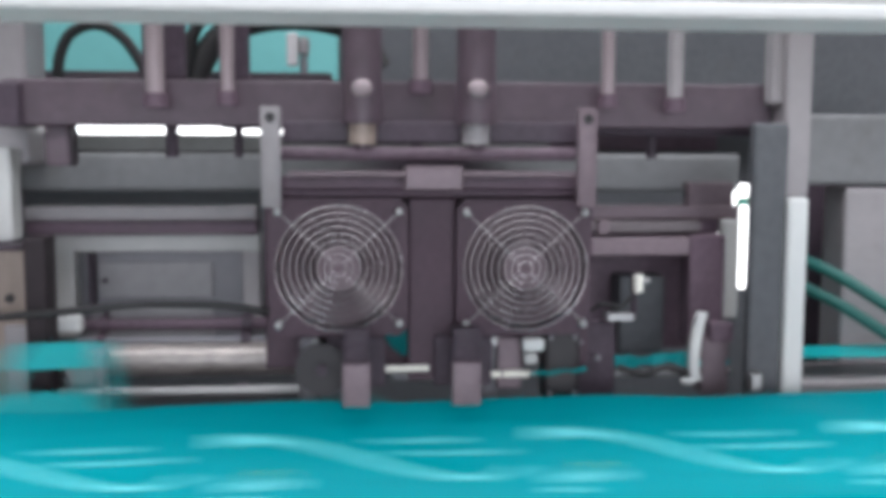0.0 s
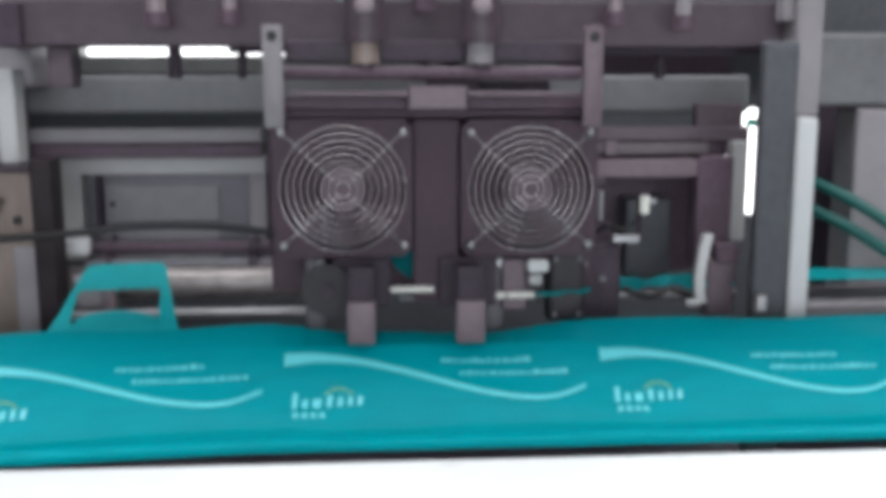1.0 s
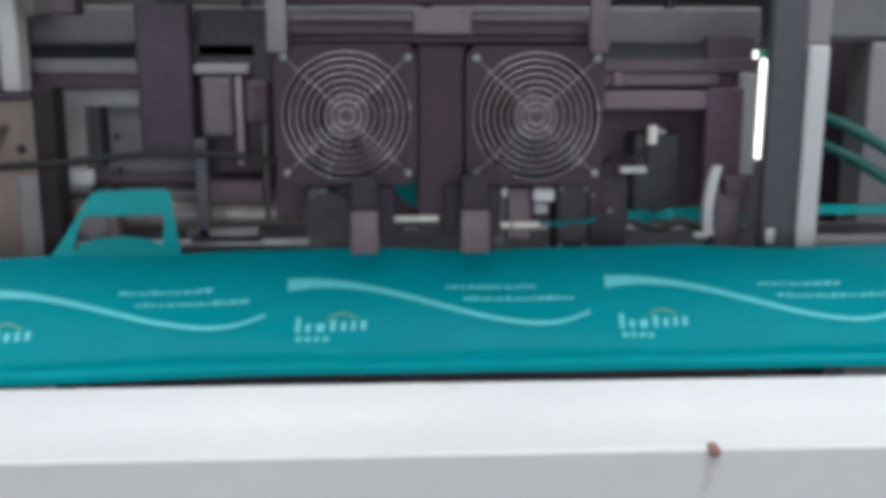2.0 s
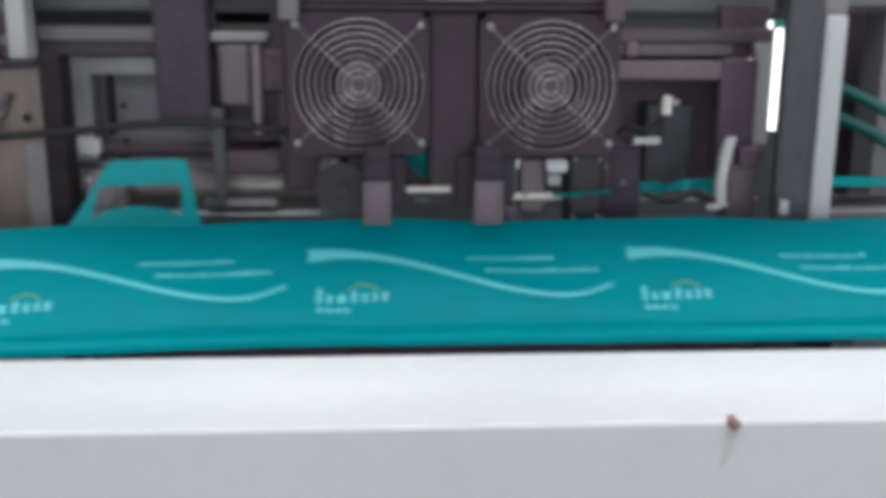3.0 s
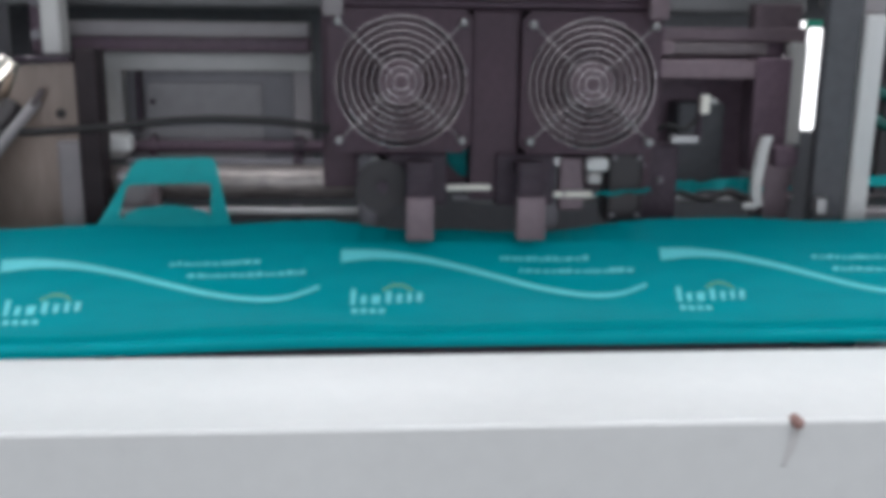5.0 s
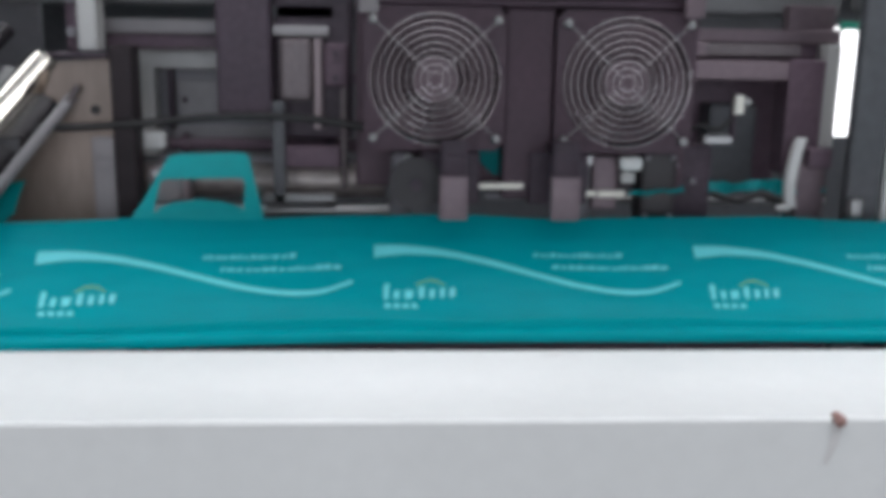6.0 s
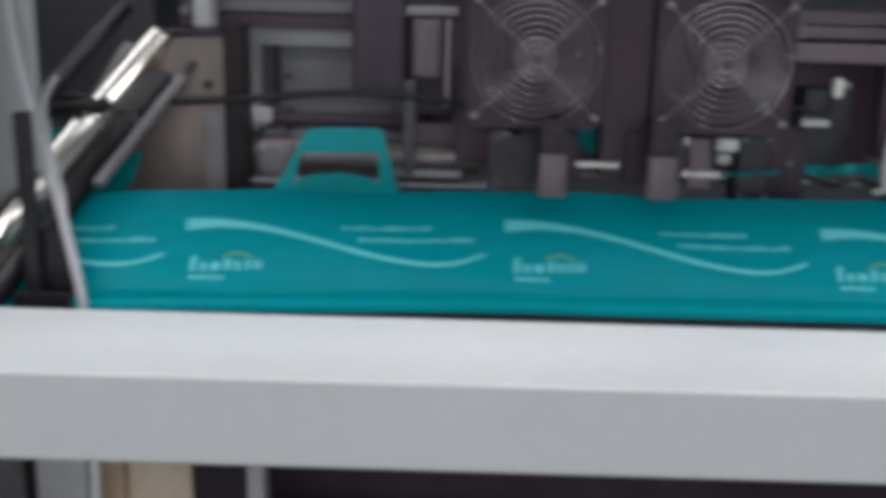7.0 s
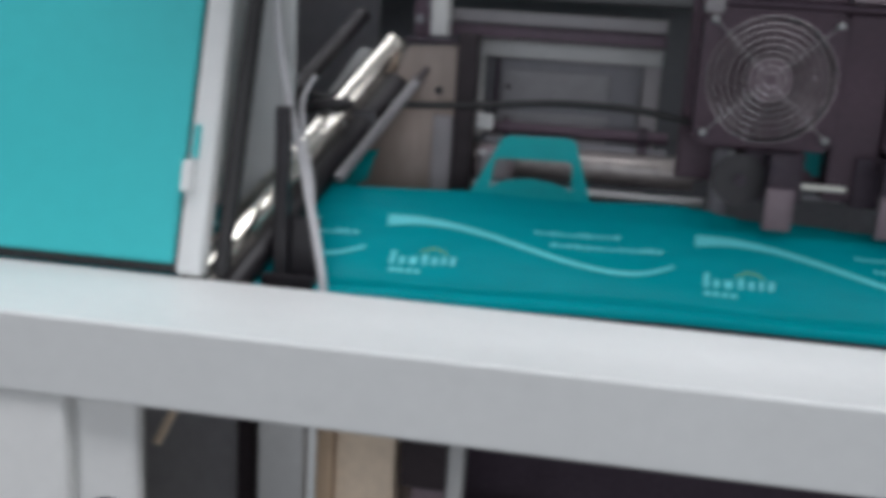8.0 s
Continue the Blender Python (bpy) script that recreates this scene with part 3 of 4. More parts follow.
def left_bay():
    t = thing("bearing_column", "beige-grey column at the end of the crossbar", "column")
    block("column", t, -0.36, -0.302, 0.90, 0.96, 1.384, 2.05, beige_grey, "", 0.004)
    block("base", t, -0.352, -0.327, 0.925, 0.96, 1.3145, 1.383, purple_dark, "darker lower part of the column", 0.004)
    for x, z, r in ((-0.345, 1.332, 0.0045), (-0.345, 1.362, 0.0045), (-0.334, 1.347, 0.003)):
        rod_part("bolt", t, (x, 0.918, z), (x, 0.926, z), r, mid_grey)
    slab("column_strip", -0.326, -0.309, 0.872, 0.90, 1.316, 1.40, grey_paint, "short pale strip on the column", "strip")
    t = thing("side_plate", "tan-grey steel side plate with a bolt hole and black edge", "side plate")
    bm = bmesh.new()
    outline = ((-0.2962, 0.0), (-0.2962, 1.3105), (-0.344, 1.307), (-0.405, 1.178), (-0.401, 0.0))
    front = [bm.verts.new((x, 0.872, z)) for x, z in outline]
    rear = [bm.verts.new((x, 0.884, z)) for x, z in outline]
    bm.faces.new(front)
    bm.faces.new(rear[::-1])
    for i in range(5):
        j = (i + 1) % 5
        bm.faces.new((front[j], front[i], rear[i], rear[j]))
    part("plate", bm, tan_plate, t, "tan plate cut on the slant", False)
    block("top_flange", t, -0.345, -0.2962, 0.850, 0.884, 1.3108, 1.3150, black_steel)
    block("lower_strip", t, -0.316, -0.2962, 0.860, 0.8715, 0.0, 1.243, beige_grey, "paler grey strip", 0.002)
    block("edge_bar", t, -0.2955, -0.2765, 0.855, 0.885, 0.0, 1.322, oily_black, "black edge bar", 0.002)
    bm = bmesh.new()
    rod(bm, (-0.3135, 0.869, 1.266), (-0.3135, 0.873, 1.266), 0.0040, 14)
    part("bolt_hole", bm, black_rubber, t)
    t = thing("bay_frame", "pale metal frame round a recessed panel", "frame")
    block("upright", t, -0.306, -0.280, 0.95, 0.975, 1.215, 1.318, grey_paint, "", 0.002)
    block("header", t, -0.284, -0.10, 0.95, 0.975, 1.299, 1.317, grey_paint, "", 0.002)
    block("upright", t, -0.118, -0.100, 0.95, 0.975, 1.215, 1.300, beige_grey, "", 0.002)
    t = thing("recessed_panel", "grey recessed panel with small screws", "panel")
    block("panel", t, -0.2795, -0.1185, 0.9765, 0.995, 1.200, 1.2985, mid_grey, "", 0.001)
    block("slot_bar", t, -0.270, -0.2655, 0.962, 0.984, 1.240, 1.300, black_steel, "", 0.001)
    block("cover", t, -0.264, -0.150, 0.9725, 0.986, 1.250, 1.287, bay_cover, "", 0.002)
    block("cover", t, -0.272, -0.150, 0.9735, 0.986, 1.206, 1.243, bay_cover, "", 0.002)
    rod_part("screw", t, (-0.256, 0.970, 1.268), (-0.256, 0.977, 1.268), 0.003, black_steel)
    rod_part("screw", t, (-0.256, 0.970, 1.234), (-0.256, 0.977, 1.234), 0.003, black_steel)
    t = thing("rear_roller", "dull steel roller behind the film", "roller")
    rod_part("roller", t, (-0.29, 0.93, 1.196), (-0.06, 0.93, 1.196), 0.016, worn_roller, "", 28)
    rod_part("axle", t, (-0.30, 0.93, 1.196), (-0.05, 0.93, 1.196), 0.007, brushed)
    t = thing("lower_bar", "bright steel bar beneath the roller", "bar")
    rod_part("bar", t, (-0.29, 0.88, 1.176), (-0.052, 0.88, 1.176), 0.005, brushed)
    for z, y, r, m in ((1.214, 0.935, 0.004, mid_grey), (1.228, 0.945, 0.006, purple_dark), (1.172, 0.90, 0.0035, brushed)):
        t = thing("cross_shaft", "thin shaft across the rear bay", "shaft", group="cross shafts")
        rod_part("shaft", t, (-0.275, y, z), (-0.088, y, z), r, m)
        rod_part("collar", t, (-0.118, y, z), (-0.108, y, z), r + 0.004, black_steel)
        rod_part("collar", t, (-0.255, y, z), (-0.248, y, z), r + 0.003, purple_dark)
    t = thing("bearing_housing", "worn grey bearing housing beside the side plate", "bearing")
    bm = bmesh.new()
    box(bm, -0.276, -0.238, 0.888, 0.915, 1.15, 1.214, 0.008, 3)
    part("housing", bm, shaft_pink, t)
    rod_part("cap", t, (-0.257, 0.880, 1.196), (-0.257, 0.890, 1.196), 0.013, beige_grey)
    rod_part("screw", t, (-0.268, 0.882, 1.208), (-0.268, 0.889, 1.208), 0.0032, brushed)
    slab("white_fitting", -0.286, -0.263, 0.905, 0.920, 1.227, 1.243, white_paint, "small white fitting in the rear bay", "fitting")
    bm = bmesh.new()
    tube(bm, ((-0.70, 0.80, 1.262), (-0.50, 0.83, 1.258), (-0.36, 0.848, 1.252), (-0.28, 0.845, 1.256), (-0.20, 0.84, 1.264), (-0.13, 0.835, 1.264), (-0.075, 0.84, 1.256)), 0.0035)
    tagged(mesh_object("air_hose", bm, black_rubber, True), "thin black hose sagging across the bay", "hose")


def left_end():
    # inclined polished guide
    t = thing("inclined_guide", "polished steel guide rail sloping up to the rear", "guide rail")
    a, b = Vector((-0.480, 0.670, 1.1020)), Vector((-0.364, 0.900, 1.303))
    along = (b - a).normalized()
    rod_part("rod", t, a, b, 0.0152, guide_chrome, "", 40)
    for f in (0.36, 0.65):
        c = a + (b - a) * f
        rod_part("joint", t, c - along * 0.0012, c + along * 0.0012, 0.0156, brushed, "", 40)
    dark, pale = Vector((0.021, 0.0, -0.012)), Vector((0.036, -0.020, -0.018))
    # added rod that stands in for the polished tube's dark reflecting underside
    rod_part("rod", t, a + dark, b + dark - along * 0.035, 0.0125, black_enamel, "black rod for the tube's dark underside", 24)
    rod_part("rod", t, a + pale + along * 0.17, b + pale - along * 0.014, 0.0050, bay_cover, "thin dull steel rod", 20)
    rod_part("end_bolt", t, b + pale - along * 0.024, b + pale + Vector((0.003, -0.016, 0.002)), 0.0030, dark_cylinder)
    c = a + (b - a) * 0.70
    bm = bmesh.new()
    box(bm, c.x - 0.016, c.x + 0.036, c.y - 0.008, c.y + 0.008, c.z - 0.018, c.z + 0.004, 0.002)
    part("clamp", bm, black_enamel, t)
    bm = bmesh.new()
    tube(bm, ((-0.470, 0.80, c.z - 0.022), (-0.452, 0.83, c.z - 0.006), (c.x - 0.016, c.y - 0.02, c.z + 0.006), (c.x + 0.014, c.y - 0.016, c.z + 0.010)), 0.0055, 12, 8)
    part("stay", bm, black_enamel, t, "bent black stay")
    t = thing("rear_rail", "black rail sloping beside the polished guide", "guide rail")
    off = Vector((-0.050, 0.0, 0.012))
    rod_part("rail", t, a + off + along * 0.17, b + off + along * 0.03, 0.008, black_enamel, "", 20)
    bm = bmesh.new()
    outline = ((-0.439, 1.246), (-0.399, 1.257), (-0.379, 1.297), (-0.401, 1.301))
    front = [bm.verts.new((x, 0.905, z)) for x, z in outline]
    rear = [bm.verts.new((x, 0.911, z)) for x, z in outline]
    bm.faces.new(front)
    bm.faces.new(rear[::-1])
    for i in range(4):
        j = (i + 1) % 4
        bm.faces.new((front[j], front[i], rear[i], rear[j]))
    part("web_plate", bm, grey_paint, t, "grey plate on the rail", False)
    t = thing("end_bracket", "black steel bracket at the film end", "bracket")
    block("upright", t, -0.420, -0.408, 0.700, 0.711, 1.06, 1.256, black_enamel)
    block("foot", t, -0.4190, -0.383, 0.7112, 0.7152, 1.06, 1.164, black_enamel)
    block("toe", t, -0.428, -0.3820, 0.6940, 0.6990, 1.06, 1.1165, black_enamel)
    # white paint lifts this sheet to pale grey despite the shade
    slab("end_sheet", -0.62, -0.424, 0.760, 0.766, 1.06, 1.50, white_paint, "pale grey sheet metal guard behind the guide", "guard sheet", 0.001)
    slab("rear_sheet", -0.75, -0.42, 1.06, 1.07, 0.95, 1.60, mid_grey, "dull grey sheet beyond the guide", "guard sheet", 0.001)
    t = thing("hood_post", "black tube post beside the door", "post")
    bm = bmesh.new()
    rod(bm, (-0.4510, 0.664, 1.119), (-0.4440, 0.72, 1.340), 0.0070, 20)
    rod(bm, (-0.4440, 0.72, 1.340), (-0.4265, 0.90, 2.05), 0.0070, 20)
    part("tube", bm, black_rubber, t)
    bm = bmesh.new()
    tube(bm, ((-0.373, 0.696, 1.085), (-0.3770, 0.701, 1.120), (-0.400, 0.720, 1.2005), (-0.420, 0.732, 1.265), (-0.4335, 0.740, 1.330), (-0.440, 0.745, 1.44), (-0.442, 0.75, 1.62)), 0.0036, 12, 12)
    tagged(mesh_object("white_cable", bm, white_plastic, True), "white cable hanging from the hood to the beam", "cable")
    bm = bmesh.new()
    tube(bm, ((-0.388, 0.712, 1.150), (-0.392, 0.718, 1.1885), (-0.402, 0.722, 1.237), (-0.404, 0.725, 1.262), (-0.3955, 0.73, 1.2816)), 0.0016, 10, 8)
    tagged(mesh_object("thin_cable", bm, white_plastic, True), "thin grey cable beside the white one", "cable")
    # sloping door of the hood
    lean = math.atan2(0.064, 0.21)
    t = thing("hood_door", "teal enamelled hood door in a white frame", "door", (0, 0.648, 1.1205))
    t.rotation_euler = (-lean, 0, 0)
    block("panel", t, -1.2, -0.487, 0.0, 0.012, 0.008, 0.9, teal_paint, "flat teal door panel", 0.003)
    block("gasket", t, -1.2, -0.4835, 0.004, 0.014, 0.0015, 0.9, black_rubber, "", 0.001)
    block("stile", t, -0.483, -0.461, -0.004, 0.016, 0.0, 0.9, white_paint, "white frame stile", 0.004)
    block("latch", t, -0.4830, -0.4745, -0.014, -0.0045, 0.066, 0.092, white_paint, "small white latch", 0.002)
    block("latch_plate", t, -0.4790, -0.4735, -0.009, -0.0042, 0.094, 0.122, teal_paint, "", 0.002)


def film_fold():
    """The film lifting off the bed where it turns away."""
    bm = bmesh.new()
    rows = []
    for i in range(8):
        f = i / 7
        lo = Vector((-0.428 + 0.064 * f, 0.796 + 0.006 * f, 1.158 + 0.028 * f * f))
        hi = Vector((-0.420 + 0.062 * f, 0.806 + 0.010 * f, 1.176 + 0.036 * math.sin(f * 1.45)))
        rows.append([bm.verts.new(lo + (hi - lo) * (j / 3) + Vector((0, -0.003 * math.sin(math.pi * j / 3), 0))) for j in range(4)])
    for p, q in zip(rows, rows[1:]):
        for j in range(3):
            bm.faces.new((p[j], q[j], q[j + 1], p[j + 1]))
    bmesh.ops.solidify(bm, geom=bm.faces[:], thickness=0.0007)
    tagged(mesh_object("film_fold", bm, film_back, True), "lifted teal film edge at the turning point", "film fold")


def below_beam():
    t = thing("front_cabinet", "white enamelled cabinet below the beam", "cabinet")
    block("body", t, -1.3, -0.5158, 0.545, 0.64, 0.0, 1.0575, bright_white, "", 0.004)
    block("door", t, -1.29, -0.5158, 0.5315, 0.5445, 0.05, 1.0565, bright_white, "flat white door", 0.004)
    t = thing("square_post", "pale square leg with a dark knob below the beam", "leg")
    block("leg", t, -0.5153, -0.4665, 0.5450, 0.562, 0.0, 1.0575, bright_white, "", 0.006)
    bm = bmesh.new()
    rod(bm, (-0.490, 0.528, 0.958), (-0.490, 0.546, 0.958), 0.017, 24)
    part("knob", bm, black_rubber, t)
    # panels and boards painted lighter to make up for weak light under the beam
    slab("lower_sheet", -0.72, -0.47, 0.88, 0.895, 0.0, 1.02, bay_cover, "dark inner panel under the machine", "panel")
    slab("inner_strut", -0.502, -0.484, 0.84, 0.87, 0.00, 1.02, oily_black, "black strut under the machine", "strut")
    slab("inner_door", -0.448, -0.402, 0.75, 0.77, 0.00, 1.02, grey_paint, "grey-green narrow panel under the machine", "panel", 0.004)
    slab("conduit", -0.398, -0.390, 0.745, 0.755, 0.00, 1.02, white_paint, "thin white upright conduit pipe", "conduit")
    t = thing("tan_board", "tan boards standing under the machine", "board")
    block("board", t, -0.440, -0.388, 0.80, 0.84, 0.0, 0.985, cardboard)
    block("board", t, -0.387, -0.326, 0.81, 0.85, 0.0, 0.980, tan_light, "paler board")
    t = thing("beige_upright", "beige upright with a dark brown clamp under the machine", "upright")
    block("upright", t, -0.272, -0.256, 0.80, 0.83, 0.0, 1.02, grey_paint)
    block("clamp", t, -0.318, -0.2725, 0.793, 0.832, 0.885, 0.940, oily_black, "dark brown clamp")
    block("clamp_plate", t, -0.306, -0.2725, 0.797, 0.828, 0.80, 0.884, brown_steel)
    bm = bmesh.new()
    rod(bm, (-0.506, 0.66, 0.965), (-0.474, 0.69, 1.045), 0.0040, 12)
    tagged(mesh_object("stay_rod", bm, tan_light, True), "thin pale tan stay rod", "stay")
    slab("under_tray", -0.26, 1.2, 0.72, 1.0, 0.75, 0.77, black_steel, "dark tray under the film", "tray")
    slab("film_bed", -0.36, 2.2, 0.735, 0.86, 1.03, 1.045, black_steel, "dark bed plate under the film", "bed plate")
    slab("lower_back_sheet", -1.3, 1.3, 1.05, 1.07, 0.00, 1.05, black_steel, "dark lower back sheet", "panel")
    for x in (-0.292, -0.268):
        slab("red_clip", x - 0.010, x + 0.006, 0.654, 0.672, 1.075, 1.108, red_mat, "small red clip behind the beam", "clip", group="red clips")


def right_bay():
    t = thing("main_post", "dark grey upright post with a pale edge strip", "post")
    block("post", t, 0.346, 0.3775, 0.82, 0.834, 0.0, 1.424, dark_frame, "", 0.003)
    block("edge_strip", t, 0.3775, 0.396, 0.815, 0.86, 1.12, 1.358, white_paint, "pale edge strip", 0.003)
    block("upper_post", t, 0.378, 0.402, 0.83, 0.87, 1.358, 2.05, beige_grey, "beige-grey upper post", 0.003)
    block("foot_bolt", t, 0.346, 0.356, 0.808, 0.82, 1.186, 1.202, brushed, "", 0.002)
    slab("upper_bar", 0.368, 0.384, 0.84, 0.86, 1.441, 2.05, beige_grey, "flat beige bar above the crossbar", "bar")
    t = thing("right_frame", "grey frame round the dark valve recess", "frame")
    block("header", t, 0.218, 0.318, 0.90, 0.92, 1.298, 1.316, brown_steel, "", 0.002)
    block("jamb", t, 0.318, 0.3532, 0.90, 0.93, 1.21, 1.318, purple_dark, "", 0.002)
    block("jamb_edge", t, 0.3535, 0.3692, 0.905, 0.925, 1.235, 1.332, grey_paint, "", 0.002)
    block("jamb_head", t, 0.325, 0.3715, 0.93, 0.948, 1.325, 1.368, brown_steel, "", 0.002)
    block("jamb_cap", t, 0.3470, 0.3770, 0.9265, 0.9295, 1.318, 1.346, brown_steel, "", 0.001)
    block("recess", t, 0.216, 0.345, 0.985, 0.995, 1.19, 1.32, purple_dark, "", 0.001)
    block("box", t, 0.262, 0.310, 0.95, 0.985, 1.19, 1.272, dark_frame, "", 0.003)
    bm = bmesh.new()
    curve = ((0.3150, 1.250), (0.3118, 1.238), (0.3095, 1.223), (0.3082, 1.208), (0.3085, 1.197), (0.3110, 1.186))
    rows = [[bm.verts.new((x + dx, y, z)) for dx, y in ((-0.0042, 0.850), (0.0042, 0.850), (0.0042, 0.858), (-0.0042, 0.858))] for x, z in curve]
    for p, q in zip(rows, rows[1:]):
        for j in range(4):
            bm.faces.new((p[j], p[(j + 1) % 4], q[(j + 1) % 4], q[j]))
    bm.faces.new(rows[0])
    bm.faces.new(rows[-1][::-1])
    part("lever", bm, white_paint, t, "pale curved lever")
    block("lever_bracket", t, 0.3235, 0.3455, 0.852, 0.868, 1.222, 1.240, purple_dark, "", 0.002)
    t = thing("valve", "small steel air valve with fittings", "valve")
    block("body", t, 0.222, 0.247, 0.84, 0.852, 1.245, 1.252, brushed, "", 0.001)
    rod_part("stem", t, (0.248, 0.846, 1.248), (0.248, 0.846, 1.290), 0.003, black_steel)
    rod_part("cap", t, (0.250, 0.84, 1.272), (0.250, 0.84, 1.288), 0.0045, glint_white)
    rod_part("port", t, (0.248, 0.84, 1.282), (0.260, 0.84, 1.282), 0.003, brushed)
    t = thing("clamp_block", "small bright clamp under the fan", "clamp")
    block("body", t, 0.118, 0.140, 0.815, 0.84, 1.190, 1.236, brown_steel, "", 0.002)
    # white paint stands in for the clamp's glint
    block("plate", t, 0.1385, 0.1575, 0.800, 0.812, 1.226, 1.2375, white_paint, "small plate whitened for a glint", 0.003)
    block("jaw", t, 0.1400, 0.1520, 0.801, 0.811, 1.2150, 1.2245, grey_paint, "", 0.002)
    t = thing("feed_nip", "short bright nip bars under the fans", "nip bars")
    rod_part("nip_bar", t, (0.018, 0.812, 1.2105), (0.058, 0.812, 1.2105), 0.0028, glint_white)
    rod_part("nip_bar", t, (0.028, 0.835, 1.198), (0.060, 0.835, 1.198), 0.0030, mid_grey)
    rod_part("nip_bar", t, (0.104, 0.812, 1.2045), (0.121, 0.812, 1.2045), 0.0030, glint_white)
    rod_part("nip_bar", t, (0.123, 0.812, 1.2045), (0.146, 0.812, 1.2045), 0.0030, glint_white)
    for x in (-0.046, 0.112):
        t = thing("cam_post", "rounded grey cam post behind the foot", "post", group="cam posts")
        bm = bmesh.new()
        box(bm, x - 0.009, x + 0.009, 0.822, 0.834, 1.17, 1.238, 0.006, 3)
        part("post", bm, mid_grey, t)
        rod_part("pin", t, (x + 0.006, 0.818, 1.232), (x + 0.006, 0.824, 1.232), 0.0042, brushed)
    bm = bmesh.new()
    rows = [(0.020, 1.238, 0.005), (0.027, 1.233, 0.010), (0.036, 1.229, 0.013), (0.045, 1.226, 0.010), (0.052, 1.222, 0.004)]
    for i in range(len(rows) - 1):
        (xa, za, ha), (xb, zb, hb) = rows[i], rows[i + 1]
        vs = [bm.verts.new(p) for p in ((xa, 0.841, za - ha), (xb, 0.840, zb - hb), (xb, 0.838, zb + hb), (xa, 0.839, za + ha))]
        bm.faces.new(vs)
    bmesh.ops.solidify(bm, geom=bm.faces[:], thickness=0.0006)
    tagged(mesh_object("film_scrap", bm, film_back, False), "torn teal film waste under the fan", "film scrap")
    t = thing("drive_pulley", "black belt pulley beside the hold-down foot", "pulley")
    rod_part("drum", t, (-0.034, 0.800, 1.214), (-0.034, 0.836, 1.214), 0.019, black_rubber, "", 32)
    rod_part("flange", t, (-0.034, 0.796, 1.214), (-0.034, 0.7995, 1.214), 0.0225, black_enamel, "", 32)
    rod_part("axle", t, (-0.034, 0.791, 1.214), (-0.034, 0.7955, 1.214), 0.005, black_steel)
    t = thing("drive_housing", "black housing under the second fan", "housing")
    block("case", t, 0.160, 0.192, 0.815, 0.845, 1.178, 1.242, black_enamel, "", 0.004)
    for x, z in ((0.165, 1.236), (0.187, 1.236), (0.165, 1.186), (0.187, 1.186)):
        rod_part("bolt", t, (x, 0.8115, z), (x, 0.816, z), 0.0022, mid_grey, "", 8)
    for x, z, r in ((0.214, 1.212, 0.0028), (0.198, 1.226, 0.002)):
        t = thing("small_screw", "small bright screw head on the valve block", "screw", group="small screws")
        rod_part("head", t, (x, 0.838, z), (x, 0.846, z), r, mid_grey)
    slab("valve_block", 0.196, 0.232, 0.846, 0.872, 1.17, 1.243, black_steel, "dark valve block beside the fan", "block")
    slab("jamb_foot", 0.318, 0.345, 0.86, 0.89, 1.17, 1.225, brown_steel, "brown foot of the jamb", "block")
    slab("white_tab", 0.294, 0.308, 0.842, 0.850, 1.184, 1.190, white_paint, "small white tab above the film", "tab")
    bm = bmesh.new()
    tube(bm, ((0.205, 0.845, 1.252), (0.216, 0.835, 1.262), (0.232, 0.838, 1.258), (0.246, 0.845, 1.266)), 0.0022)
    tagged(mesh_object("air_tube", bm, black_rubber, True), "thin black air tube at the valve", "tube")
    bm = bmesh.new()
    tube(bm, ((0.238, 0.86, 1.198), (0.262, 0.855, 1.192), (0.284, 0.858, 1.197), (0.31, 0.862, 1.188)), 0.003)
    tagged(mesh_object("air_tube", bm, black_rubber, True), "thin black air tube above the film", "tube")
    t = thing("upper_rail", "brownish rail with a small clip beside the fans", "guide rail")
    block("rail_bar", t, 0.214, 0.330, 0.905, 0.918, 1.320, 1.331, dark_cylinder)
    block("clip", t, 0.226, 0.238, 0.899, 0.9045, 1.319, 1.333, brown_steel)
    # film strips running to the rear
    bm = bmesh.new()
    rng = random.Random(7)
    cuts = []
    for i in range(19):
        x = 0.215 + 0.0072 * i
        h = 0.0035 + 0.0035 * abs(math.sin(i * 0.9)) * (0.25 if 5 < i < 11 else 1.0)
        z = 1.2035 + 0.002 * math.sin(i * 0.7 + 1.0)
        cuts.append([bm.verts.new((x, 0.862 + 0.004 * math.sin(i * 1.3), z - h)), bm.verts.new((x, 0.866, z + h))])
    for p, q in zip(cuts, cuts[1:]):
        bm.faces.new((p[0], q[0], q[1], p[1]))
    bmesh.ops.solidify(bm, geom=bm.faces[:], thickness=0.0006)
    tagged(mesh_object("film_strip", bm, film_back, False), "narrow teal film strip feeding to the web", "film strip")
    bm = bmesh.new()
    box(bm, 0.418, 0.60, 0.88, 0.93, 1.200, 1.2015)
    tagged(mesh_object("film_strip", bm, film_back, False), "narrow teal film strip beyond the post", "film strip")
    bm = bmesh.new()
    cuts = []
    for i in range(9):
        x = 0.146 + 0.006 * i
        z = 1.2065 + 0.0040 * i / 8 + 0.0008 * math.sin(i * 1.7)
        h = 0.0009 + 0.0009 * abs(math.sin(i * 0.6))
        cuts.append([bm.verts.new((x, 0.799, z - h)), bm.verts.new((x, 0.801, z + h))])
    for p, q in zip(cuts, cuts[1:]):
        bm.faces.new((p[0], q[0], q[1], p[1]))
    bmesh.ops.solidify(bm, geom=bm.faces[:], thickness=0.0005)
    tagged(mesh_object("film_strip", bm, film_back, False), "thin teal trim strip drawn past the fan", "film strip")
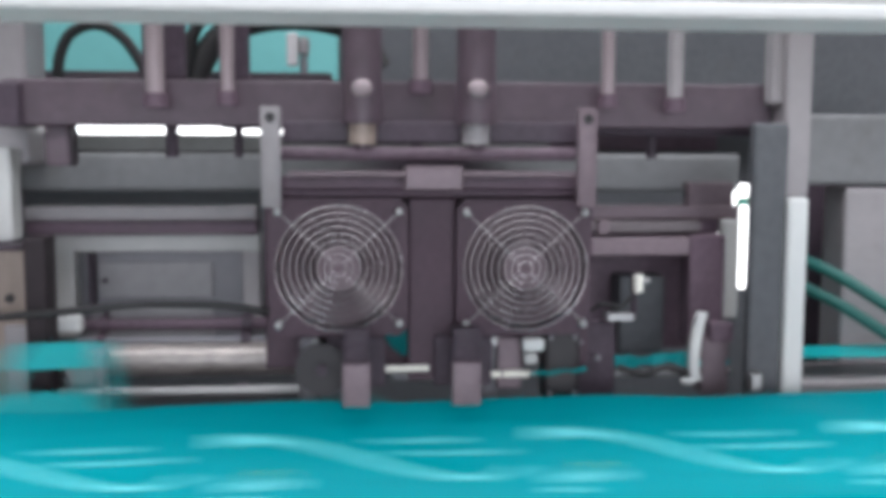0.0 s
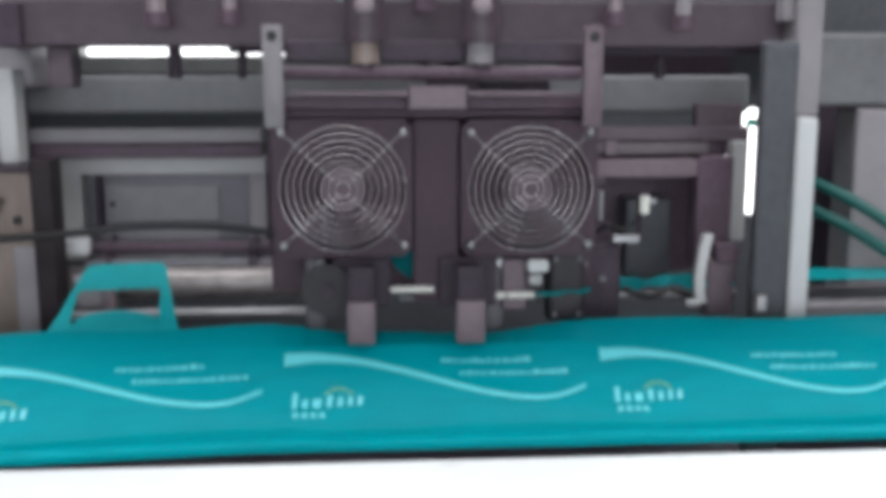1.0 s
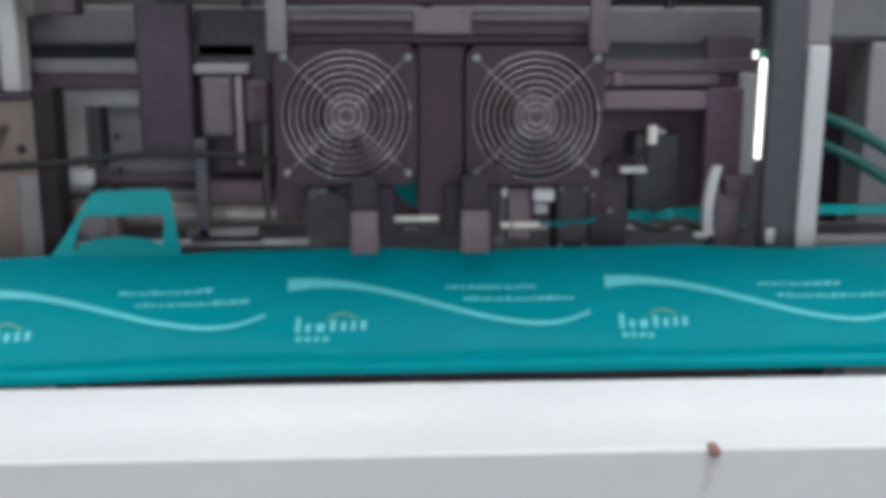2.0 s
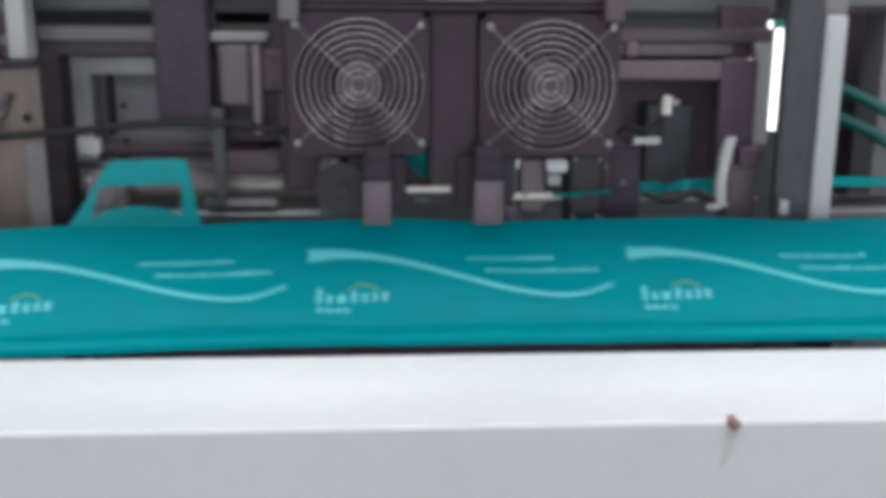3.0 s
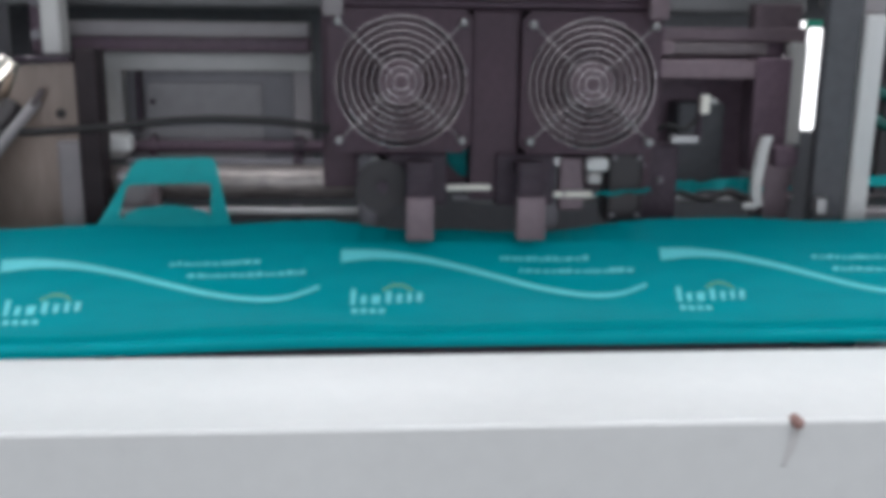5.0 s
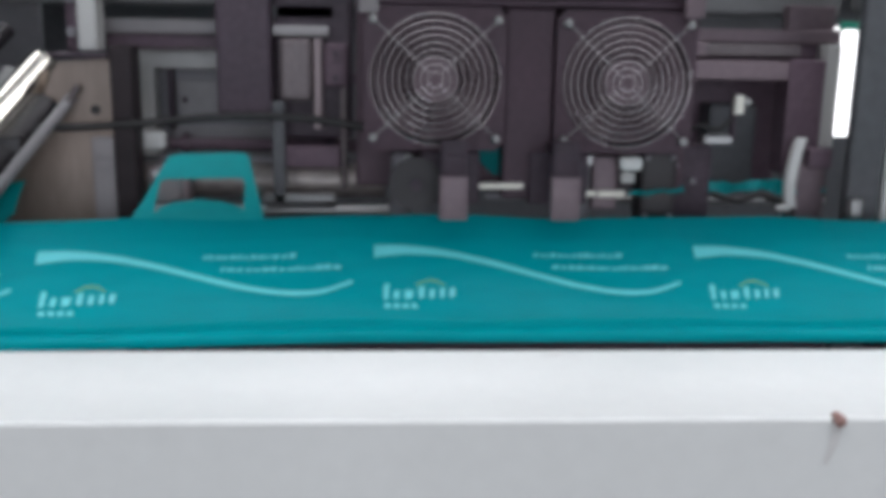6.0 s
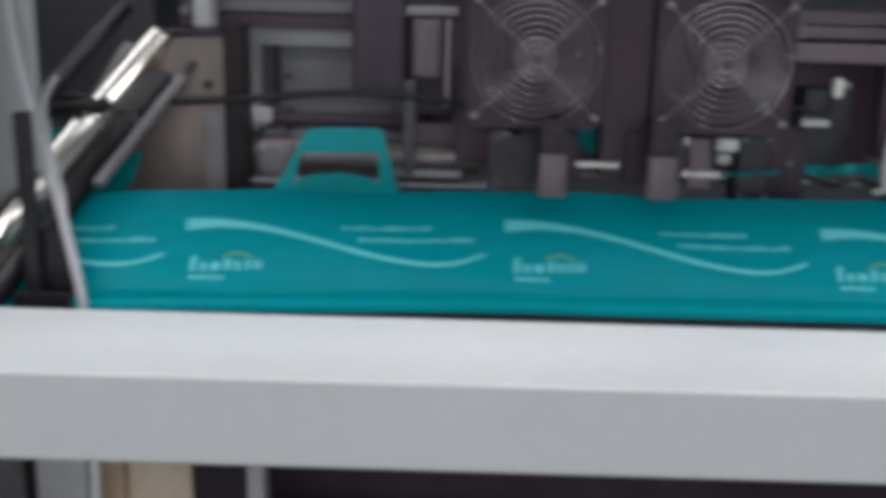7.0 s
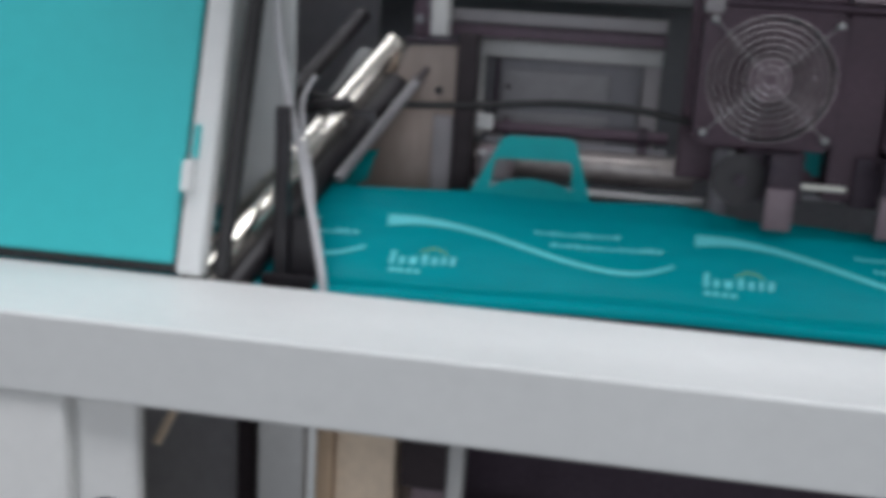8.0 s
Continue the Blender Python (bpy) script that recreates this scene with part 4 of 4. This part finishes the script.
    slab("green_tab", 0.3725, 0.393, 0.9200, 0.9255, 1.3455, 1.3535, green_tab_mat, "small green tab at the top of the gap", "tab", 0.001)
    t = thing("feed_bar", "bright steel feed bar under the strip", "bar")
    rod_part("bar", t, (0.10, 0.87, 1.190), (0.35, 0.87, 1.190), 0.003, brushed)
    slab("opening_back", 0.488, 0.60, 1.10, 1.12, 0.9, 1.365, black_steel, "dark sheet behind the open bay", "panel")
    slab("end_column", 0.498, 0.62, 0.95, 1.0, 0.9, 1.362, beige_grey, "grey column beside the dark bay", "column", 0.004)
    slab("end_ledge", 0.415, 0.62, 0.86, 0.95, 1.165, 1.180, beige_grey, "grey ledge under the strip", "ledge")
    for d in (0.0, 0.028):
        bm = bmesh.new()
        tube(bm, ((0.43, 0.98, 1.30 - d), (0.48, 0.93, 1.275 - d), (0.54, 0.90, 1.235 - d), (0.62, 0.88, 1.19 - d)), 0.006)
        tagged(mesh_object("green_hose", bm, green_hose_mat, True), "green air hose crossing the dark bay", "hose", "green hoses")


def gripper():
    """The gripper carriage that draws the film on and runs back."""
    t = thing("gripper_carriage", "dark gripper carriage with rods that pulls the film", "carriage", (-0.18, 0.885, 1.27))
    block("block", t, -0.028, 0.020, -0.012, 0.012, -0.012, 0.125, black_steel, "", 0.003)
    block("rear_frame", t, 0.020, 0.090, 0.012, 0.026, -0.030, 0.120, black_steel, "", 0.003)
    block("side_strip", t, 0.122, 0.131, -0.010, 0.0, -0.014, 0.038, beige_grey, "", 0.001)
    rod_part("side_pin", t, (0.136, -0.005, -0.010), (0.136, -0.005, 0.018), 0.0028, brushed)
    block("arm", t, 0.090, 0.142, 0.0, 0.010, 0.020, 0.030, black_steel, "", 0.002)
    block("valve_body", t, 0.066, 0.086, -0.006, 0.012, 0.018, 0.056, purple_dark, "", 0.003)
    for z in (0.026, 0.048):
        rod_part("bolt", t, (0.076, -0.010, z), (0.076, -0.005, z), 0.003, black_steel)
    rod_part("guide_pin", t, (0.083, -0.004, -0.075), (0.083, -0.004, 0.018), 0.003, dark_cylinder)
    block("head", t, 0.020, 0.070, -0.004, 0.0118, 0.062, 0.071, bay_cover, "", 0.002)
    block("cylinder_body", t, 0.026, 0.055, -0.006, 0.016, 0.005, 0.060, dark_cylinder, "", 0.004)
    rod_part("piston_rod", t, (0.060, 0.0, -0.02), (0.060, 0.0, 0.06), 0.0042, shaft_pink)
    block("leg", t, 0.020, 0.031, -0.016, -0.008, -0.085, 0.005, dark_frame, "", 0.001)
    rod_part("hanger_rod", t, (-0.004, 0.0, 0.112), (-0.004, 0.0, 0.150), 0.006, black_steel)
    block("slide", t, -0.020, 0.075, 0.012, 0.024, 0.076, 0.090, dark_frame, "", 0.002)
    block("jaw", t, 0.010, 0.075, -0.016, 0.0, -0.085, -0.078, brushed, "", 0.001)
    block("cross_piece", t, 0.030, 0.080, -0.010, 0.004, -0.055, -0.035, purple_dark, "", 0.002)
    return t


hall()
front_beam()
top_beam()
web, panels = film_web()
rotors = [fan_unit(-0.019, 1.300), fan_unit(0.1395, 1.299)]
fan_carrier()
rear_structure()
left_bay()
left_end()
film_fold()
below_beam()
right_bay()
carriage = gripper()
feet = [press_foot(-0.016, 0.007), press_foot(0.074, 0.098)]


# ---- movement ----
STARTS = (-0.12, 1.24, 2.605, 3.962, 5.31, 6.68)
STROKE = ((0.0, 0.0), (0.04, 0.004), (0.06, 0.05), (0.12, 0.19), (0.16, 0.43), (0.22, 0.70), (0.26, 0.79), (0.32, 0.90), (0.38, 0.965), (0.45, 1.0))


def stroke(s):
    if s <= 0:
        return 0.0
    for (a, p), (b, q) in zip(STROKE, STROKE[1:]):
        if s <= b:
            return p + (q - p) * (s - a) / (b - a)
    return 1.0


def stamps(extra=()):
    """The moments to key: the strokes densely, the rests at their ends."""
    times = {0.0, 8.0}
    for s in STARTS:
        for d in [k[0] for k in STROKE] + list(extra):
            if 0 <= s + d <= 8.0:
                times.add(round((s + d) * FPS) / FPS)
    return sorted(times)


def pressed(t):
    """How far the hold-down feet are down, 0 to 1."""
    for s in STARTS[1:] + (8.05,):
        if s - 0.43 < t < s:
            return max(0.0, min(1.0, (t - s + 0.43) / 0.1, (s - t) / 0.12))
    return 0.0


def fold(x):
    """How far the feet push the film's upper edge down at x."""
    if x < 0.04:
        f = (x + 0.088) / 0.080
    else:
        f = (0.200 - x) / 0.105
    f = max(0.0, min(1.0, f))
    return 0.0105 * f * f * (3 - 2 * f) * (0.92 + 0.08 * min(1.0, abs(x - 0.04) / 0.045))


SLOPED = Matrix.Rotation(SLOPE, 4, "X")


def motions():
    # every bag length rides along the web; the web falls a little towards its end, and dips under the feet
    for k, (panel, handle, flaps) in panels.items():
        rows = []
        for t in stamps((-0.43, -0.33, -0.12)):
            x = PITCH * (k + 1 - sum(stroke(t - s) for s in STARTS))
            ends = [-0.033 * max(0.0, -0.03 - e) for e in (x - 0.03, x - 0.03 + PITCH)]
            turn = math.atan2(ends[1] - ends[0], PITCH)
            v = ends[0] + 0.03 * (ends[1] - ends[0]) / PITCH - 0.002 * pressed(t)
            rows.append((t, SLOPED @ Matrix.Translation((x, v, 0)) @ Matrix.Rotation(turn, 4, "Z") @ SLOPED.inverted()))
        walk(panel, rows)
    # under the feet the upper edge of the film folds down
    for k, (panel, handle, flaps) in panels.items():
        for flap, mid, base in flaps:
            rows = [(0.0, 0.0, 0.0)]
            for j, s in enumerate(STARTS[1:] + (8.05,), 1):
                x = TIP + PITCH * (k + 1 - j) + mid
                depth, slant = fold(x), (fold(x + 0.004) - fold(x - 0.004)) / 0.008
                if depth > 0.0:
                    for d, f in ((-0.43, 0.0), (-0.33, 1.0), (-0.12, 1.0), (0.0, 0.0)):
                        if 0.0 < s + d < 8.0:
                            rows.append((s + d, f * depth, f * slant))
            if len(rows) == 1:
                continue
            rows.append((8.0, rows[-1][1] * 0.95, rows[-1][2] * 0.95))
            keys = []
            for t, depth, slant in rows:
                back = SLOPE - math.asin(math.sin(SLOPE) - depth / (WIDTH - HINGE))
                twist = Matrix.Rotation(0.6 * slant / math.cos(SLOPE), 4, Vector((0, math.cos(SLOPE), math.sin(SLOPE))))
                keys.append((t, Matrix.Translation(base) @ Matrix.Rotation(-back, 4, "X") @ twist))
            walk(flap, keys)
    # handles rise from behind the web as their bag leaves the press
    for k, (panel, handle, flaps) in panels.items():
        if k <= -2:
            continue
        down = on_film(0, 0.0) - on_film(0, 0.075)
        low = down + Vector((0, 0.004, -0.004))
        if k > 4:
            handle.location = low
            continue
        s = STARTS[k + 1]
        rows = []
        for t in sorted({0.0, 8.0} | {max(0.0, round((s + d) * FPS) / FPS) for d in (0.10, 0.133, 0.166, 0.2, 0.233)}):
            f = max(0.0, min(1.0, (t - s - 0.11) / 0.11))
            p = low * (1 - f)
            rows.append((t, pose(p.x, p.y, p.z)))
        walk(handle, rows)
    # the gripper goes with the film and runs back during the rest
    rows = []
    for t in stamps((0.90, 0.93, 0.963, 0.996, 1.03, 1.063, 1.09)):
        x = 1.0
        for s in STARTS:
            d = t - s
            if d >= 0:
                back = max(0.0, min(1.0, (d - 0.93) / 0.13))
                x = 1 - stroke(d) + back * back * (3 - 2 * back)
        rows.append((t, pose(-0.18 + PITCH * x, 0.885, 1.27)))
    walk(carriage, rows)
    # the hold-down feet press before each stroke
    nexts = [s for s in STARTS[1:]] + [8.05]
    for foot in feet:
        rows = [(0.0, 0.0)]
        for s in nexts:
            for d, z in ((-0.43, 0.0), (-0.33, -0.015), (-0.12, -0.015), (0.0, 0.0)):
                if s + d < 8.0:
                    rows.append((s + d, z))
        rows.append((8.0, -0.012))
        walk(foot, [(t, pose(foot.location.x, 0.768 - 0.0, 1.190 + z)) for t, z in rows])

    # the fans run all the time
    for rotor, step in zip(rotors, (74, 71)):
        walk(rotor, [(k / FPS, pose(0, 0.012, 0, 0, k * step, 0)) for k in range(8 * FPS + 1)])


motions()
